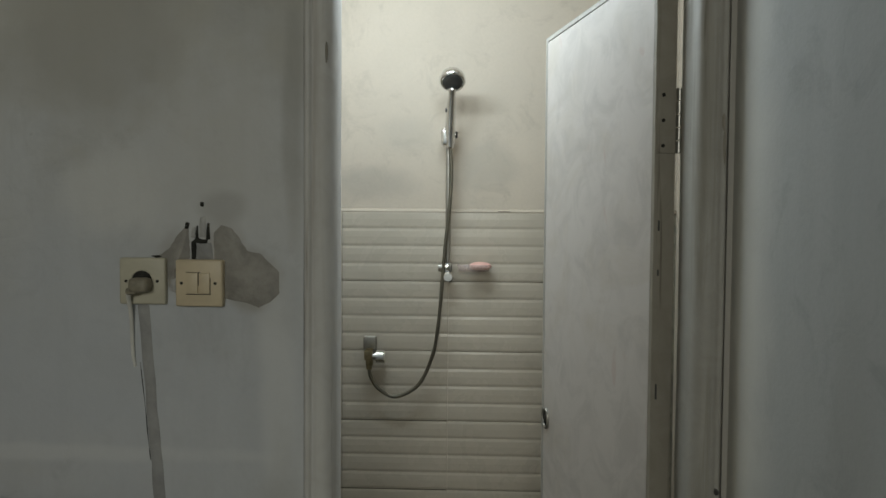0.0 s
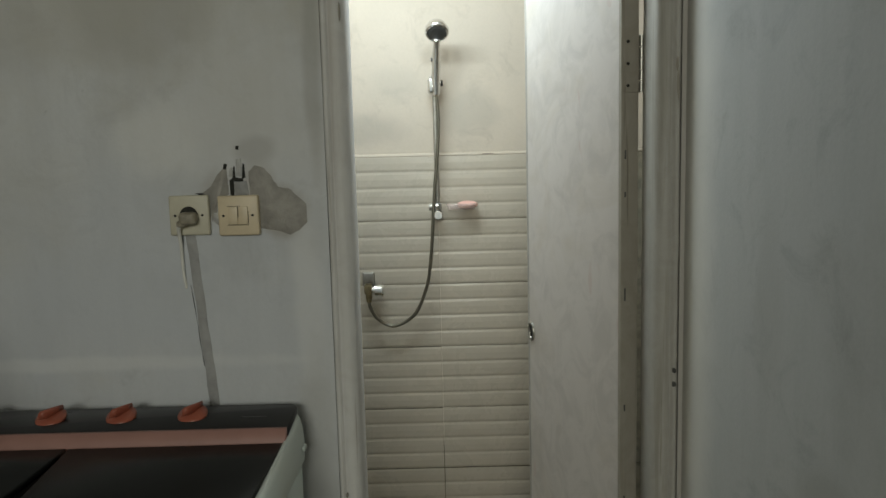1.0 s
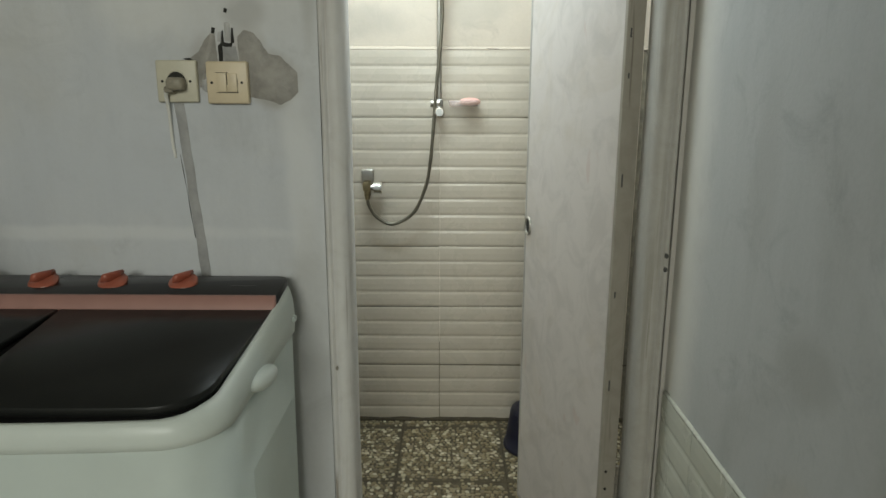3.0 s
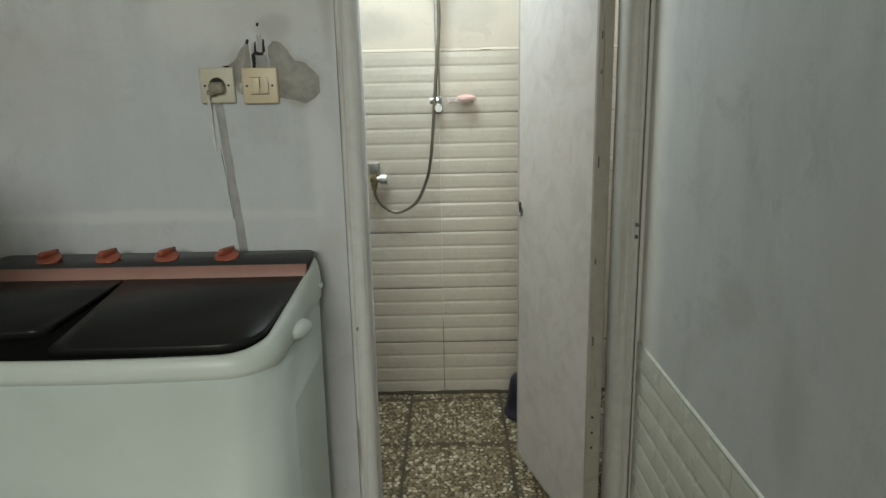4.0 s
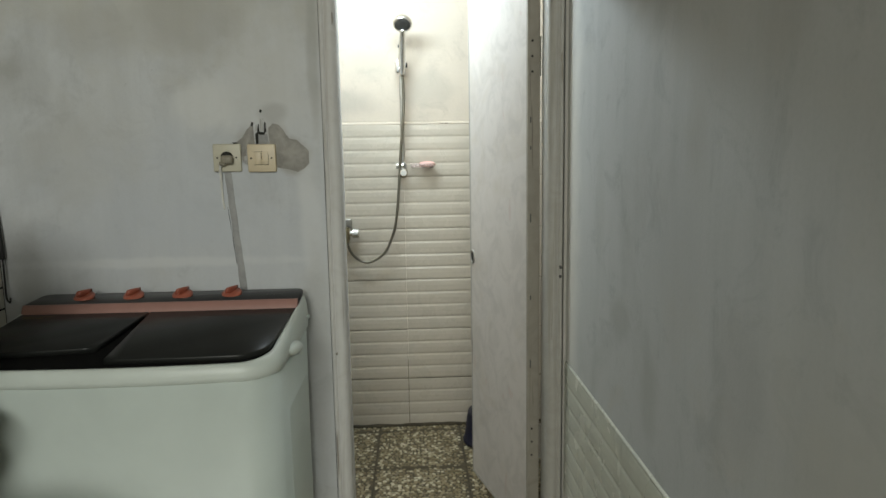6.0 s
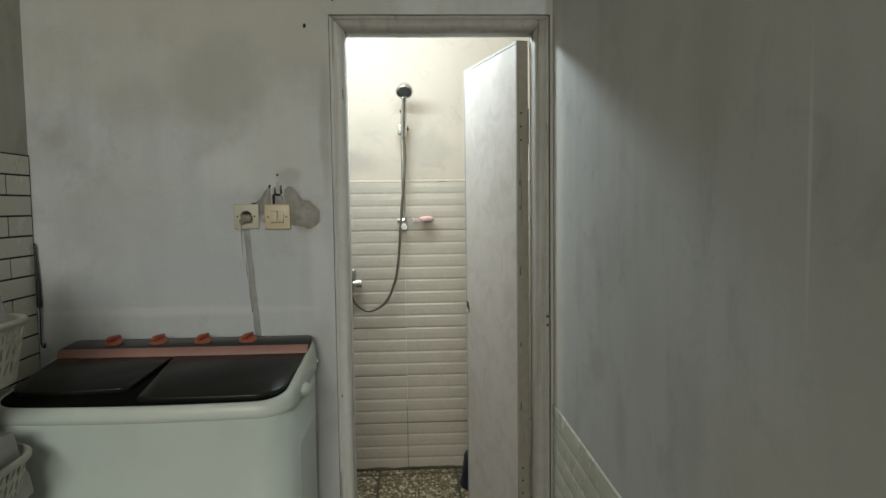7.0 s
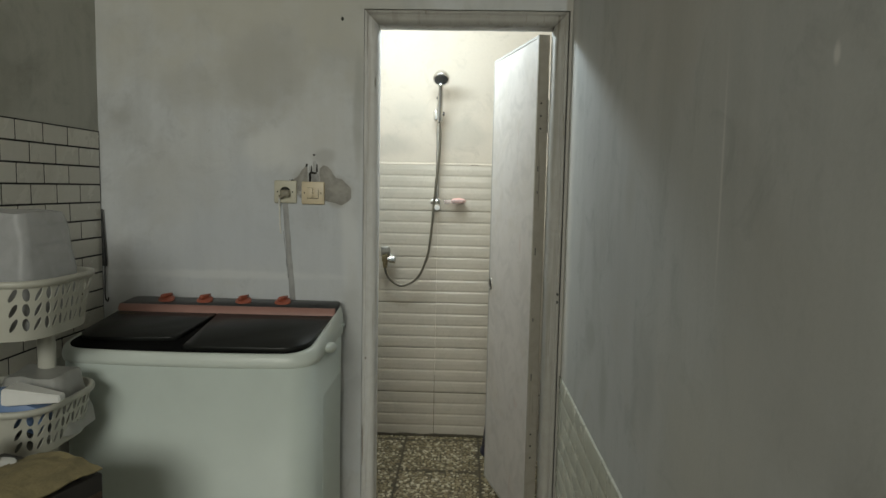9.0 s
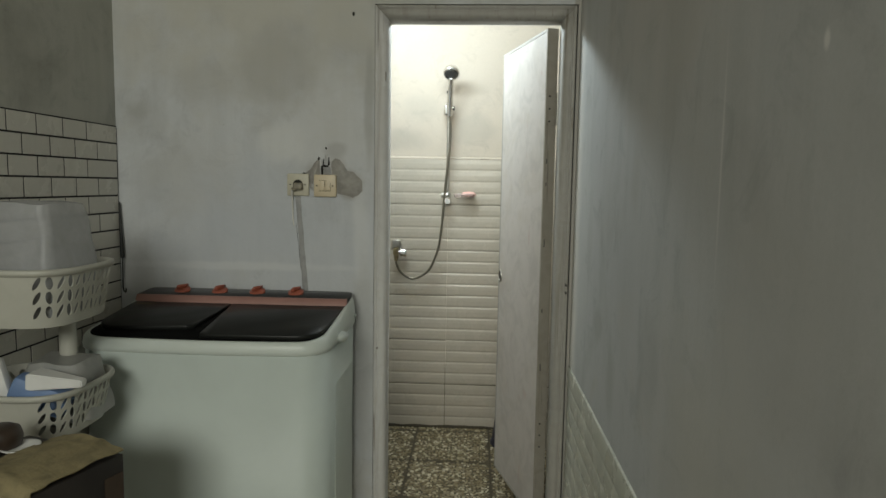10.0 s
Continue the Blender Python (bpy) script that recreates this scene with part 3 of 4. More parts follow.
loft(bm, [[HEAD @ Vector((r * c, r * s, z)) for c, s in ringu] for r, z in ((0.0362, 0.005), (0.035, 0.0078), (0.02, 0.009))])
part("nozzle_plate", bm, M["nozzle"], grip, "dark grey nozzle plate")
bm = bmesh.new()
rod(bm, (-0.002, -0.087, 1.932), (-0.011, -0.087, 1.932), 0.009, 0.008, 14)
part("spray_button", bm, M["black"], grip)
HOSE = [(0.006, -0.056, 1.81), (0.012, -0.052, 1.70), (0.003, -0.05, 1.56), (-0.010, -0.05, 1.435), (-0.024, -0.052, 1.25), (-0.036, -0.052, 1.13), (-0.055, -0.05, 1.035), (-0.105, -0.048, 0.93), (-0.19, -0.046, 0.884), (-0.255, -0.046, 0.915), (-0.285, -0.046, 0.965), (-0.288, -0.046, 1.005)]
bm = bmesh.new()
tube(bm, HOSE, lambda s: 0.0068 + 0.0004 * math.sin(s * 900), 10, 14)
part("hose", bm, M["hose"], shower, "spiral steel hose hanging in a loop")

valve = thing("shower_valve", (-0.354, 2.446, 0.0), "chrome angle valve with a tarnished brass body", "valve")
bm = bmesh.new()
box(bm, -0.028, 0.022, -0.016, 0.004, 1.045, 1.103, 0.006, 3)
part("backplate", bm, M["steel"], valve)
bm = bmesh.new()
rod(bm, (-0.002, 0.0, 1.04), (-0.002, -0.05, 1.04), 0.013)
rod(bm, (0.0, -0.046, 1.0), (0.0, -0.046, 1.062), 0.0135)
box(bm, -0.017, 0.013, -0.064, -0.03, 1.02, 1.058, 0.005)
part("body", bm, M["brass"], valve)
bm = bmesh.new()
rod(bm, (0.010, -0.046, 1.035), (0.026, -0.046, 1.034), 0.012)
rod(bm, (0.026, -0.046, 1.033), (0.054, -0.046, 1.033), 0.0245, 0.0245, 24)
rod(bm, (0.054, -0.046, 1.033), (0.060, -0.046, 1.033), 0.029, 0.027, 24)
part("knob", bm, M["chrome"], valve)
bm = bmesh.new()
rod(bm, (0.0, -0.046, 0.985), (0.0, -0.046, 1.002), 0.0115, n=6)
part("hose_nut", bm, M["brass"], valve)

dish = thing("soap_dish", (0.03, 2.446, 1.352), "clear plastic soap dish fixed beside the shower rail", "soap dish")
bm = bmesh.new()
loop = rounded_loop(-0.062, 0.062, -0.075, -0.004, (0.03, 0.006, 0.006, 0.03))
lo = rounded_loop(-0.055, 0.055, -0.068, -0.006, (0.026, 0.005, 0.005, 0.026))
loft(bm, [[(x, y, 0.0) for x, y in lo], [(x, y, 0.024) for x, y in loop], [(x * 0.97, -0.04 + (y + 0.04) * 0.95, 0.024) for x, y in loop], [(x * 0.96, -0.037 + (y + 0.037) * 0.94, 0.003) for x, y in lo]], True, True)
part("tray", bm, M["clear_tray"], dish)
bm = bmesh.new()
bmesh.ops.create_uvsphere(bm, u_segments=20, v_segments=10, radius=1.0, matrix=Matrix.LocRotScale((0.024, -0.037, 0.019), None, (0.042, 0.026, 0.016)))
tagged(link("soap_bar", bm, M["soap"]), "pink worn bar of soap lying in the dish", "soap").matrix_world = pose(0.03, 2.446, 1.352)

# the dark blue pail behind the door
pail = thing("pail", (0.328, 2.24, -0.011), "dark navy plastic pail turned upside down on the floor", "bucket")
bm = bmesh.new()
loft(bm, [[(r * c, r * s, z) for c, s in ringu] for r, z in ((0.122, 0.0), (0.125, 0.004), (0.124, 0.016), (0.117, 0.017), (0.108, 0.09), (0.1, 0.15), (0.094, 0.163), (0.07, 0.168))])
part("shell", bm, M["navy"], pail)
bm = bmesh.new()
loft(bm, [[(r * c, r * s, z) for c, s in ringu] for r, z in ((0.066, 0.1685), (0.067, 0.173), (0.06, 0.173), (0.059, 0.1685))], False, False)
part("foot_ring", bm, M["navy"], pail)

# ---- sockets on the wall ----
outlet = thing("wall_socket", (-0.580, YW, 1.4135), "yellowed square wall socket with a plug in it", "socket")
bm = bmesh.new()
box(bm, -0.042, 0.042, -0.011, 0.003, -0.042, 0.042, 0.004, 3)
part("plate", bm, M["ivory_pale"], outlet)
bm = bmesh.new()
loft(bm, [[(r * c, y, r * s) for c, s in ringu] for r, y in ((0.0215, -0.0105), (0.0215, -0.0125), (0.0195, -0.0128), (0.019, -0.0112))], False, False)
part("socket_rim", bm, M["ivory_pale"], outlet)
bm = bmesh.new()
loft(bm, [[(0.0188 * c, y, 0.0188 * s) for c, s in ringu] for y in (-0.0108, -0.0116)])
part("socket_well", bm, M["cavity"], outlet)
for x in (-0.029, 0.028):
    bm = bmesh.new()
    rod(bm, (x, -0.0105, 0.0), (x, -0.0122, 0.0), 0.0027, n=12)
    part("screw", bm, M["screw"], outlet)
plug = thing("plug", (-0.580, YW - 0.0118, 1.4135), "dirty grey two-pin plug with a pale flex", "plug")
bm = bmesh.new()
box(bm, -0.0135, 0.0215, -0.028, 0.0, -0.0185, 0.0075, 0.008, 3)
box(bm, -0.020, 0.0, -0.024, -0.008, -0.023, -0.010, 0.005, 2)
part("body", bm, M["plug"], plug)
bm = bmesh.new()
tube(bm, [(-0.0165, -0.018, -0.016), (-0.0205, -0.006, -0.036), (-0.0222, 0.004, -0.06), (-0.0225, 0.0075, -0.09), (-0.0215, 0.0085, -0.13), (-0.0195, 0.0125, -0.156)], lambda s: 0.0042 - 0.0012 * s, 10)
part("flex", bm, M["flex"], plug)

switch = thing("light_switch", (-0.4755, YW, 1.411), "yellowed square double light switch", "switch")
bm = bmesh.new()
box(bm, -0.0425, 0.0425, -0.015, 0.003, -0.042, 0.042, 0.004, 3)
part("plate", bm, M["ivory"], switch)
for x0, x1 in ((-0.0205, -0.0008), (0.0008, 0.0205)):
    bm = bmesh.new()
    box(bm, x0, x1, -0.0178, -0.014, -0.0185, 0.0185, 0.0015, 2)
    part("rocker", bm, M["ivory"], switch)
for x0, x1, z0, z1 in ((-0.0225, 0.022, -0.0205, -0.0193), (-0.0225, 0.004, 0.0192, 0.0200), (-0.0007, 0.0005, -0.004, 0.019), (0.0209, 0.0217, -0.02, 0.010)):
    bm = bmesh.new()
    box(bm, x0, x1, -0.0156, -0.0145, z0, z1)
    part("seam", bm, M["screw"], switch)
for x in (-0.031, 0.03):
    bm = bmesh.new()
    rod(bm, (x, -0.0145, 0.0), (x, -0.0162, 0.0), 0.0027, n=12)
    part("screw", bm, M["screw"], switch)

# ---- cement repairs in the plaster ----
def flake(bm, pts, y0, y1, seed, step=0.006, rough=0.0022):
    """A flat patch on the wall with a worn, wandering outline through the corners given."""
    ring = []
    for (x0, z0), (x1, z1) in zip(pts, pts[1:] + pts[:1]):
        n = max(1, int(math.hypot(x1 - x0, z1 - z0) / step))
        ring += [(x0 + (x1 - x0) * k / n, z0 + (z1 - z0) * k / n) for k in range(n)]
    ring = [(x + rough * noise.noise((x * 90, z * 90, seed)), z + rough * noise.noise((x * 90, z * 90, seed + 5))) for x, z in ring]
    cx, cz = sum(p[0] for p in ring) / len(ring), sum(p[1] for p in ring) / len(ring)
    loft(bm, [[(x, y1, z) for x, z in ring], [(cx + (x - cx) * 0.975, y0, cz + (z - cz) * 0.975) for x, z in ring]], True, False)


SX, SZ = -0.4755, 1.411          # middle of the switch
bm = bmesh.new()
flake(bm, [(SX + x, SZ + z) for x, z in ((0.021, 0.092), (0.035, 0.105), (0.056, 0.099), (0.071, 0.079), (0.082, 0.058), (0.105, 0.054), (0.129, 0.033), (0.142, 0.020), (0.142, -0.018), (0.124, -0.036), (0.105, -0.045), (0.080, -0.036), (0.040, -0.030), (0.022, 0.03))], YW - 0.0012, YW + 0.002, 2.0)
flake(bm, [(SX + x, SZ + z) for x, z in ((-0.083, 0.045), (-0.058, 0.063), (-0.040, 0.092), (-0.024, 0.105), (-0.020, 0.045), (-0.046, 0.028), (-0.052, -0.010), (-0.062, -0.010), (-0.063, 0.03))], YW - 0.0011, YW + 0.002, 9.0)
tagged(link("cement_patch", bm, M["cement"]), "rough grey cement patch round the switch boxes", "patch", "", "structure")
bm = bmesh.new()
flake(bm, [(SX + x, SZ + z) for x, z in ((-0.017, 0.036), (-0.019, 0.074), (-0.009, 0.080), (0.012, 0.078), (0.012, 0.071), (-0.008, 0.072), (-0.011, 0.04))], YW - 0.0026, YW + 0.002, 3.0, 0.003, 0.002)
flake(bm, [(SX + x, SZ + z) for x, z in ((-0.031, 0.098), (-0.028, 0.108), (-0.021, 0.107), (-0.024, 0.097))], YW - 0.0024, YW + 0.002, 7.0, 0.003)
flake(bm, [(SX + x, SZ + z) for x, z in ((0.009, 0.078), (0.011, 0.108), (0.014, 0.107), (0.016, 0.078))], YW - 0.0026, YW + 0.002, 11.0, 0.004, 0.001)
flake(bm, [(SX + x, SZ + z) for x, z in ((-0.012, 0.080), (-0.008, 0.103), (-0.006, 0.103), (-0.006, 0.08))], YW - 0.0024, YW + 0.002, 14.0, 0.004, 0.001)
flake(bm, [(SX + x, SZ + z) for x, z in ((-0.002, 0.137), (-0.001, 0.145), (0.005, 0.143), (0.004, 0.137))], YW - 0.0024, YW + 0.002, 12.0, 0.003)
flake(bm, [(SX + x, SZ + z) for x, z in ((-0.093, 0.048), (-0.078, 0.0485), (-0.072, 0.046), (-0.082, 0.044))], YW - 0.0024, YW + 0.002, 16.0, 0.004, 0.001)
tagged(link("broken_hole", bm, M["cavity"]), "dark broken hole in the plaster above the switch", "hole", "", "structure")
bm = bmesh.new()
flake(bm, [(SX + x, SZ + z) for x, z in ((-0.011, 0.04), (-0.009, 0.073), (0.018, 0.072), (0.022, 0.04))], YW - 0.0022, YW + 0.002, 31.0, 0.005, 0.0015)
tagged(link("box_cavity", bm, M["cement_dark"]), "open cavity of grey cement above the switch", "hole", "", "structure")
bm = bmesh.new()
flake(bm, [(SX + x, SZ + z) for x, z in ((-0.018, 0.082), (-0.016, 0.100), (-0.010, 0.100), (-0.011, 0.082))], YW - 0.004, YW + 0.002, 21.0, 0.004, 0.002)
flake(bm, [(SX + x, SZ + z) for x, z in ((-0.004, 0.082), (-0.002, 0.118), (0.008, 0.120), (0.009, 0.082))], YW - 0.003, YW + 0.002, 23.0, 0.004, 0.002)
flake(bm, [(SX + x, SZ + z) for x, z in ((-0.056, -0.012), (-0.055, 0.006), (-0.045, 0.008), (-0.044, -0.02))], YW - 0.005, YW + 0.002, 25.0, 0.004, 0.002)
tagged(link("filler_lump", bm, M["gypsum"]), "white filler lumps over the broken plaster", "filler", "", "structure")
bm = bmesh.new()
rings = []
for i in range(24):
    s = i / 23
    z = 1.37 - 0.42 * s
    xc = -0.583 + 0.032 * s + 0.002 * noise.noise((z * 20, 0, 0))
    w = 0.012 + 0.0025 * noise.noise((z * 12, 3, 0))
    rings.append([(xc - w, YW + 0.002, z), (xc - w * 0.8, YW - 0.0012, z), (xc + w * 0.8, YW - 0.0012, z), (xc + w, YW + 0.002, z)])
loft(bm, rings)
tagged(link("cable_chase", bm, M["cement_dark"]), "grey cement strip filling a cable chase", "chase", "", "structure")
bm = bmesh.new()
tube(bm, [(-0.590, YW + 0.0002, 1.265), (-0.582, YW + 0.0002, 1.19), (-0.576, YW + 0.0002, 1.12), (-0.572, YW + 0.0002, 1.085)], lambda s: 0.0004 + 0.0006 * math.sin(s * 9) ** 2, 6)
tagged(link("crack", bm, M["cavity"]), "thin dark crack beside the cable chase", "crack", "", "structure")
for x, z, r in ((-0.371, 2.047, 0.0075), (-0.275, 2.135, 0.007), (-0.262, 2.142, 0.004)):
    bm = bmesh.new()
    blob(bm, x, z, r * 0.8, r, YW - 0.0015, YW + 0.002, x * 40, 16, 0.5)
    tagged(link("nail_hole", bm, M["cavity"]), "small dark nail hole in the plaster", "hole", "", "structure")

cord = thing("corner_cable", (-1.272, 1.146, 0.0), "black cable hanging down the tiled wall corner", "cable")
bm = bmesh.new()
tube(bm, [(-0.004, 0.0, 1.335), (-0.002, 0.0, 1.26), (0.001, 0, 1.18), (0.002, 0.0, 1.12)], lambda s: 0.003 + 0.005 * s, 10)
part("sheath", bm, M["black"], cord)
bm = bmesh.new()
tube(bm, [(0.002, 0.0, 1.12), (0.0, 0.002, 1.05), (0.001, 0, 1.0), (0.012, -0.004, 0.985), (0.016, -0.006, 1.0)], 0.0028, 8)
part("wire", bm, M["black"], cord)

# ---- washing machine ----
washer = thing("washing_machine", (-0.75, 0.875, 0.0), "white twin-tub washing machine with glossy black lids", "washing machine")
HW, YF, YK = 0.402, -0.255, 0.245     # half width, front, back, in the machine's own space


def bow(x, y):
    """How far the front swells forward at a place of the machine's top."""
    return 0.024 * max(0.0, 1 - (x / HW) ** 2) * max(0.0, 1 - (y - YF) / 0.42)


def dense(pts, step=0.03):
    """The same outline with points no further apart than step."""
    out = []
    for (x0, y0), (x1, y1) in zip(pts, pts[1:] + pts[:1]):
        n = max(1, int(math.hypot(x1 - x0, y1 - y0) / step))
        out += [(x0 + (x1 - x0) * k / n, y0 + (y1 - y0) * k / n) for k in range(n)]
    return out


def shell(inset, z_front, z_back, r=0.085, dy=None, taper=0.0):
    """A rounded ring round the machine; taper draws its sides in towards the front."""
    dy = inset if dy is None else dy
    pts = rounded_loop(-HW + inset, HW - inset, YF + dy, YK - min(inset, 0.01), (r, 0.03, 0.03, r), 8)
    front = [(pts[-1][0] + (pts[0][0] - pts[-1][0]) * k / 16, pts[0][1]) for k in range(1, 16)]
    out = []
    for x, y in pts + front:
        s = (y - YF) / (YK - YF)
        out.append((x * (1 - taper * (1 - s)), y - bow(x, y), z_front + (z_back - z_front) * s))
    return out


bm = bmesh.new()
loft(bm, [shell(0.03, 0.06, 0.06), shell(0.014, 0.065, 0.065), shell(0.012, 0.1, 0.1), shell(0.006, 0.892, 0.892)])
part("body", bm, M["machine"], washer)
bm = bmesh.new()
loft(bm, [shell(0.008, 0.890, 0.890), shell(0.0015, 0.894, 0.90), shell(0.0, 0.906, 0.94), shell(0.002, 0.918, 0.972, 0.083), shell(0.005, 0.927, 0.99, 0.08, 0.005, 0.01), shell(0.008, 0.932, 1.0, 0.078, 0.009, 0.025), shell(0.011, 0.934, 1.002, 0.076, 0.013, 0.04), shell(0.014, 0.930, 0.996, 0.074, 0.016, 0.044), shell(0.015, 0.915, 0.94, 0.073, 0.017, 0.045)])
part("top_rim", bm, M["machine_rim"], washer, "plastic rim whitened for light from above")


def slope(y):
    return 0.936 + 0.030 * (y - YF) / 0.365


def slab(bm, pts, lift0, lift1, edge=0.003):
    pts = dense(pts)
    cx, cy = sum(p[0] for p in pts) / len(pts), sum(p[1] for p in pts) / len(pts)

    def ring(lift, shrink):
        out = []
        for x, y in pts:
            d = math.hypot(x - cx, y - cy)
            k = (d - shrink) / d
            out.append((cx + (x - cx) * k, cy + (y - cy) * k - bow(x, y), slope(y) + lift))
        return out
    loft(bm, [ring(lift0, 0), ring(lift1 - edge, 0), ring(lift1, edge)])


def arc(cx, cy, r, a0, a1, n=7):
    return [(cx + r * math.cos(radians(a0 + (a1 - a0) * k / n)), cy + r * math.sin(radians(a0 + (a1 - a0) * k / n))) for k in range(n + 1)]


LF, LB = YF + 0.014, 0.108       # front and back of the lids
XFR, XBK = HW - 0.024, HW - 0.013
bm = bmesh.new()
slab(bm, arc(XFR - 0.074, LF + 0.074, 0.074, -90, -8) + [(XBK + 0.001, LB), (-XBK - 0.001, LB)] + arc(-XFR + 0.074, LF + 0.074, 0.074, 188, 270), -0.012, 0.002)
part("lid_well", bm, M["lid_soft"], washer)
for nm, pts in (
    ("lid", arc(XFR - 0.077, LF + 0.077, 0.073, -90, -8) + [(XBK - 0.003, LB), (-0.024, LB), (0.004, LF + 0.012)]),
    ("lid", [(-0.052, LF + 0.088), (-0.029, LB), (-XBK + 0.003, LB)] + arc(-XFR + 0.077, LF + 0.130, 0.073, 188, 270)),
):
    bm = bmesh.new()
    slab(bm, pts, 0.0, 0.0160, 0.0016)
    lid = part(nm, bm, M["lid"], washer, "", 25)
# three faint gold bars at the back of the left lid
for x0, x1, y in ((-0.368, -0.330, 0.084), (-0.322, -0.290, 0.084), (-0.362, -0.306, 0.072)):
    bm = bmesh.new()
    box(bm, x0, x1, y - 0.003, y + 0.003, slope(y) + 0.0155, slope(y) + 0.0166)
    part("marking", bm, M["brass"], lid, "faint gold bar")
# the raised control block: a rose riser in front, dark on top
bm = bmesh.new()
rings = []
for x in (-XBK, -XBK + 0.004, XBK - 0.004, XBK):
    rings.append([(x, 0.109, 0.955), (x, 0.112, 0.983), (x, 0.124, 1.0040), (x, 0.130, 1.0048), (x, 0.130, 0.955)])
loft(bm, rings)
part("rose_strip", bm, M["rose"], washer, "rose-coloured plastic strip")
bm = bmesh.new()
top = [(XBK + 0.001, 0.131)] + arc(XBK - 0.022, 0.222, 0.022, 0, 90) + arc(-XBK + 0.022, 0.222, 0.022, 90, 180) + [(-XBK - 0.001, 0.131)]
loft(bm, [[(x, y, z + 0.065 * (y - 0.131)) for x, y in top] for z in (0.955, 1.0025)] + [[(x * 0.994, 0.188 + (y - 0.188) * 0.97, 1.0050 + 0.065 * (y - 0.131)) for x, y in top]])
panel = part("control_panel", bm, M["panel"], washer, "dark control panel with four coral knobs")
for x in (-0.247, -0.104, 0.039, 0.184):
    bm = bmesh.new()
    zk = 1.0095
    loft(bm, [[(x + r * c, 0.19 + r * s * 0.9, zk + h + 0.30 * r * s) for c, s in ringu] for r, h in ((0.0285, -0.001), (0.0295, 0.005), (0.0275, 0.0085), (0.012, 0.0100))])
    tilt = pose(x, 0.19, zk + 0.008, 12, 0, 62)
    loft(bm, [[tilt @ Vector((a * k, w * k2, h)) for a, w in ((0.027, 0.001), (0.012, 0.0038), (-0.012, 0.0038), (-0.027, 0.001), (-0.012, -0.0038), (0.012, -0.0038))] for h, k, k2 in ((0.0, 1.0, 1.0), (0.013, 0.97, 0.75), (0.0175, 0.85, 0.4))])
    part("knob", bm, M["coral"], panel, "coral plastic knob")
bm = bmesh.new()
box(bm, 0.285, 0.335, 0.178, 0.182, 1.005, 1.0092)
part("marking", bm, M["nozzle"], panel)
for s in (-1, 1):
    bm = bmesh.new()
    bmesh.ops.create_uvsphere(bm, u_segments=20, v_segments=12, radius=1.0, matrix=Matrix.LocRotScale((s * (HW - 0.001), -0.030, 0.903), Euler((radians(-9), 0, 0)), (0.022, 0.066, 0.019)))
    part("side_grip", bm, M["machine_rim"], washer)
    bm = bmesh.new()
    box(bm, s * HW - 0.006, s * HW + 0.006, 0.195, 0.215, 0.925, 0.937, 0.004)
    part("side_clip", bm, M["machine"], washer)
    bm = bmesh.new()
    box(bm, s * (HW - 0.010) - 0.004, s * (HW - 0.010) + 0.004, -0.09, 0.2, 0.15, 0.76, 0.004, 2)
    part("side_panel", bm, M["machine"], washer)
for x in (-0.3, 0.3):
    for y in (-0.15, 0.18):
        bm = bmesh.new()
        rod(bm, (x, y, 0.0), (x, y, 0.065), 0.025, 0.03)
        part("foot", bm, M["black"], washer)

# ---- basket rack ----
rack = thing("basket_rack", (-1.104, 0.388, 0.0), "cream plastic rack with two oval leaf-cut baskets", "rack")
BASKET_X, BASKET_Y = 0.172, 0.165


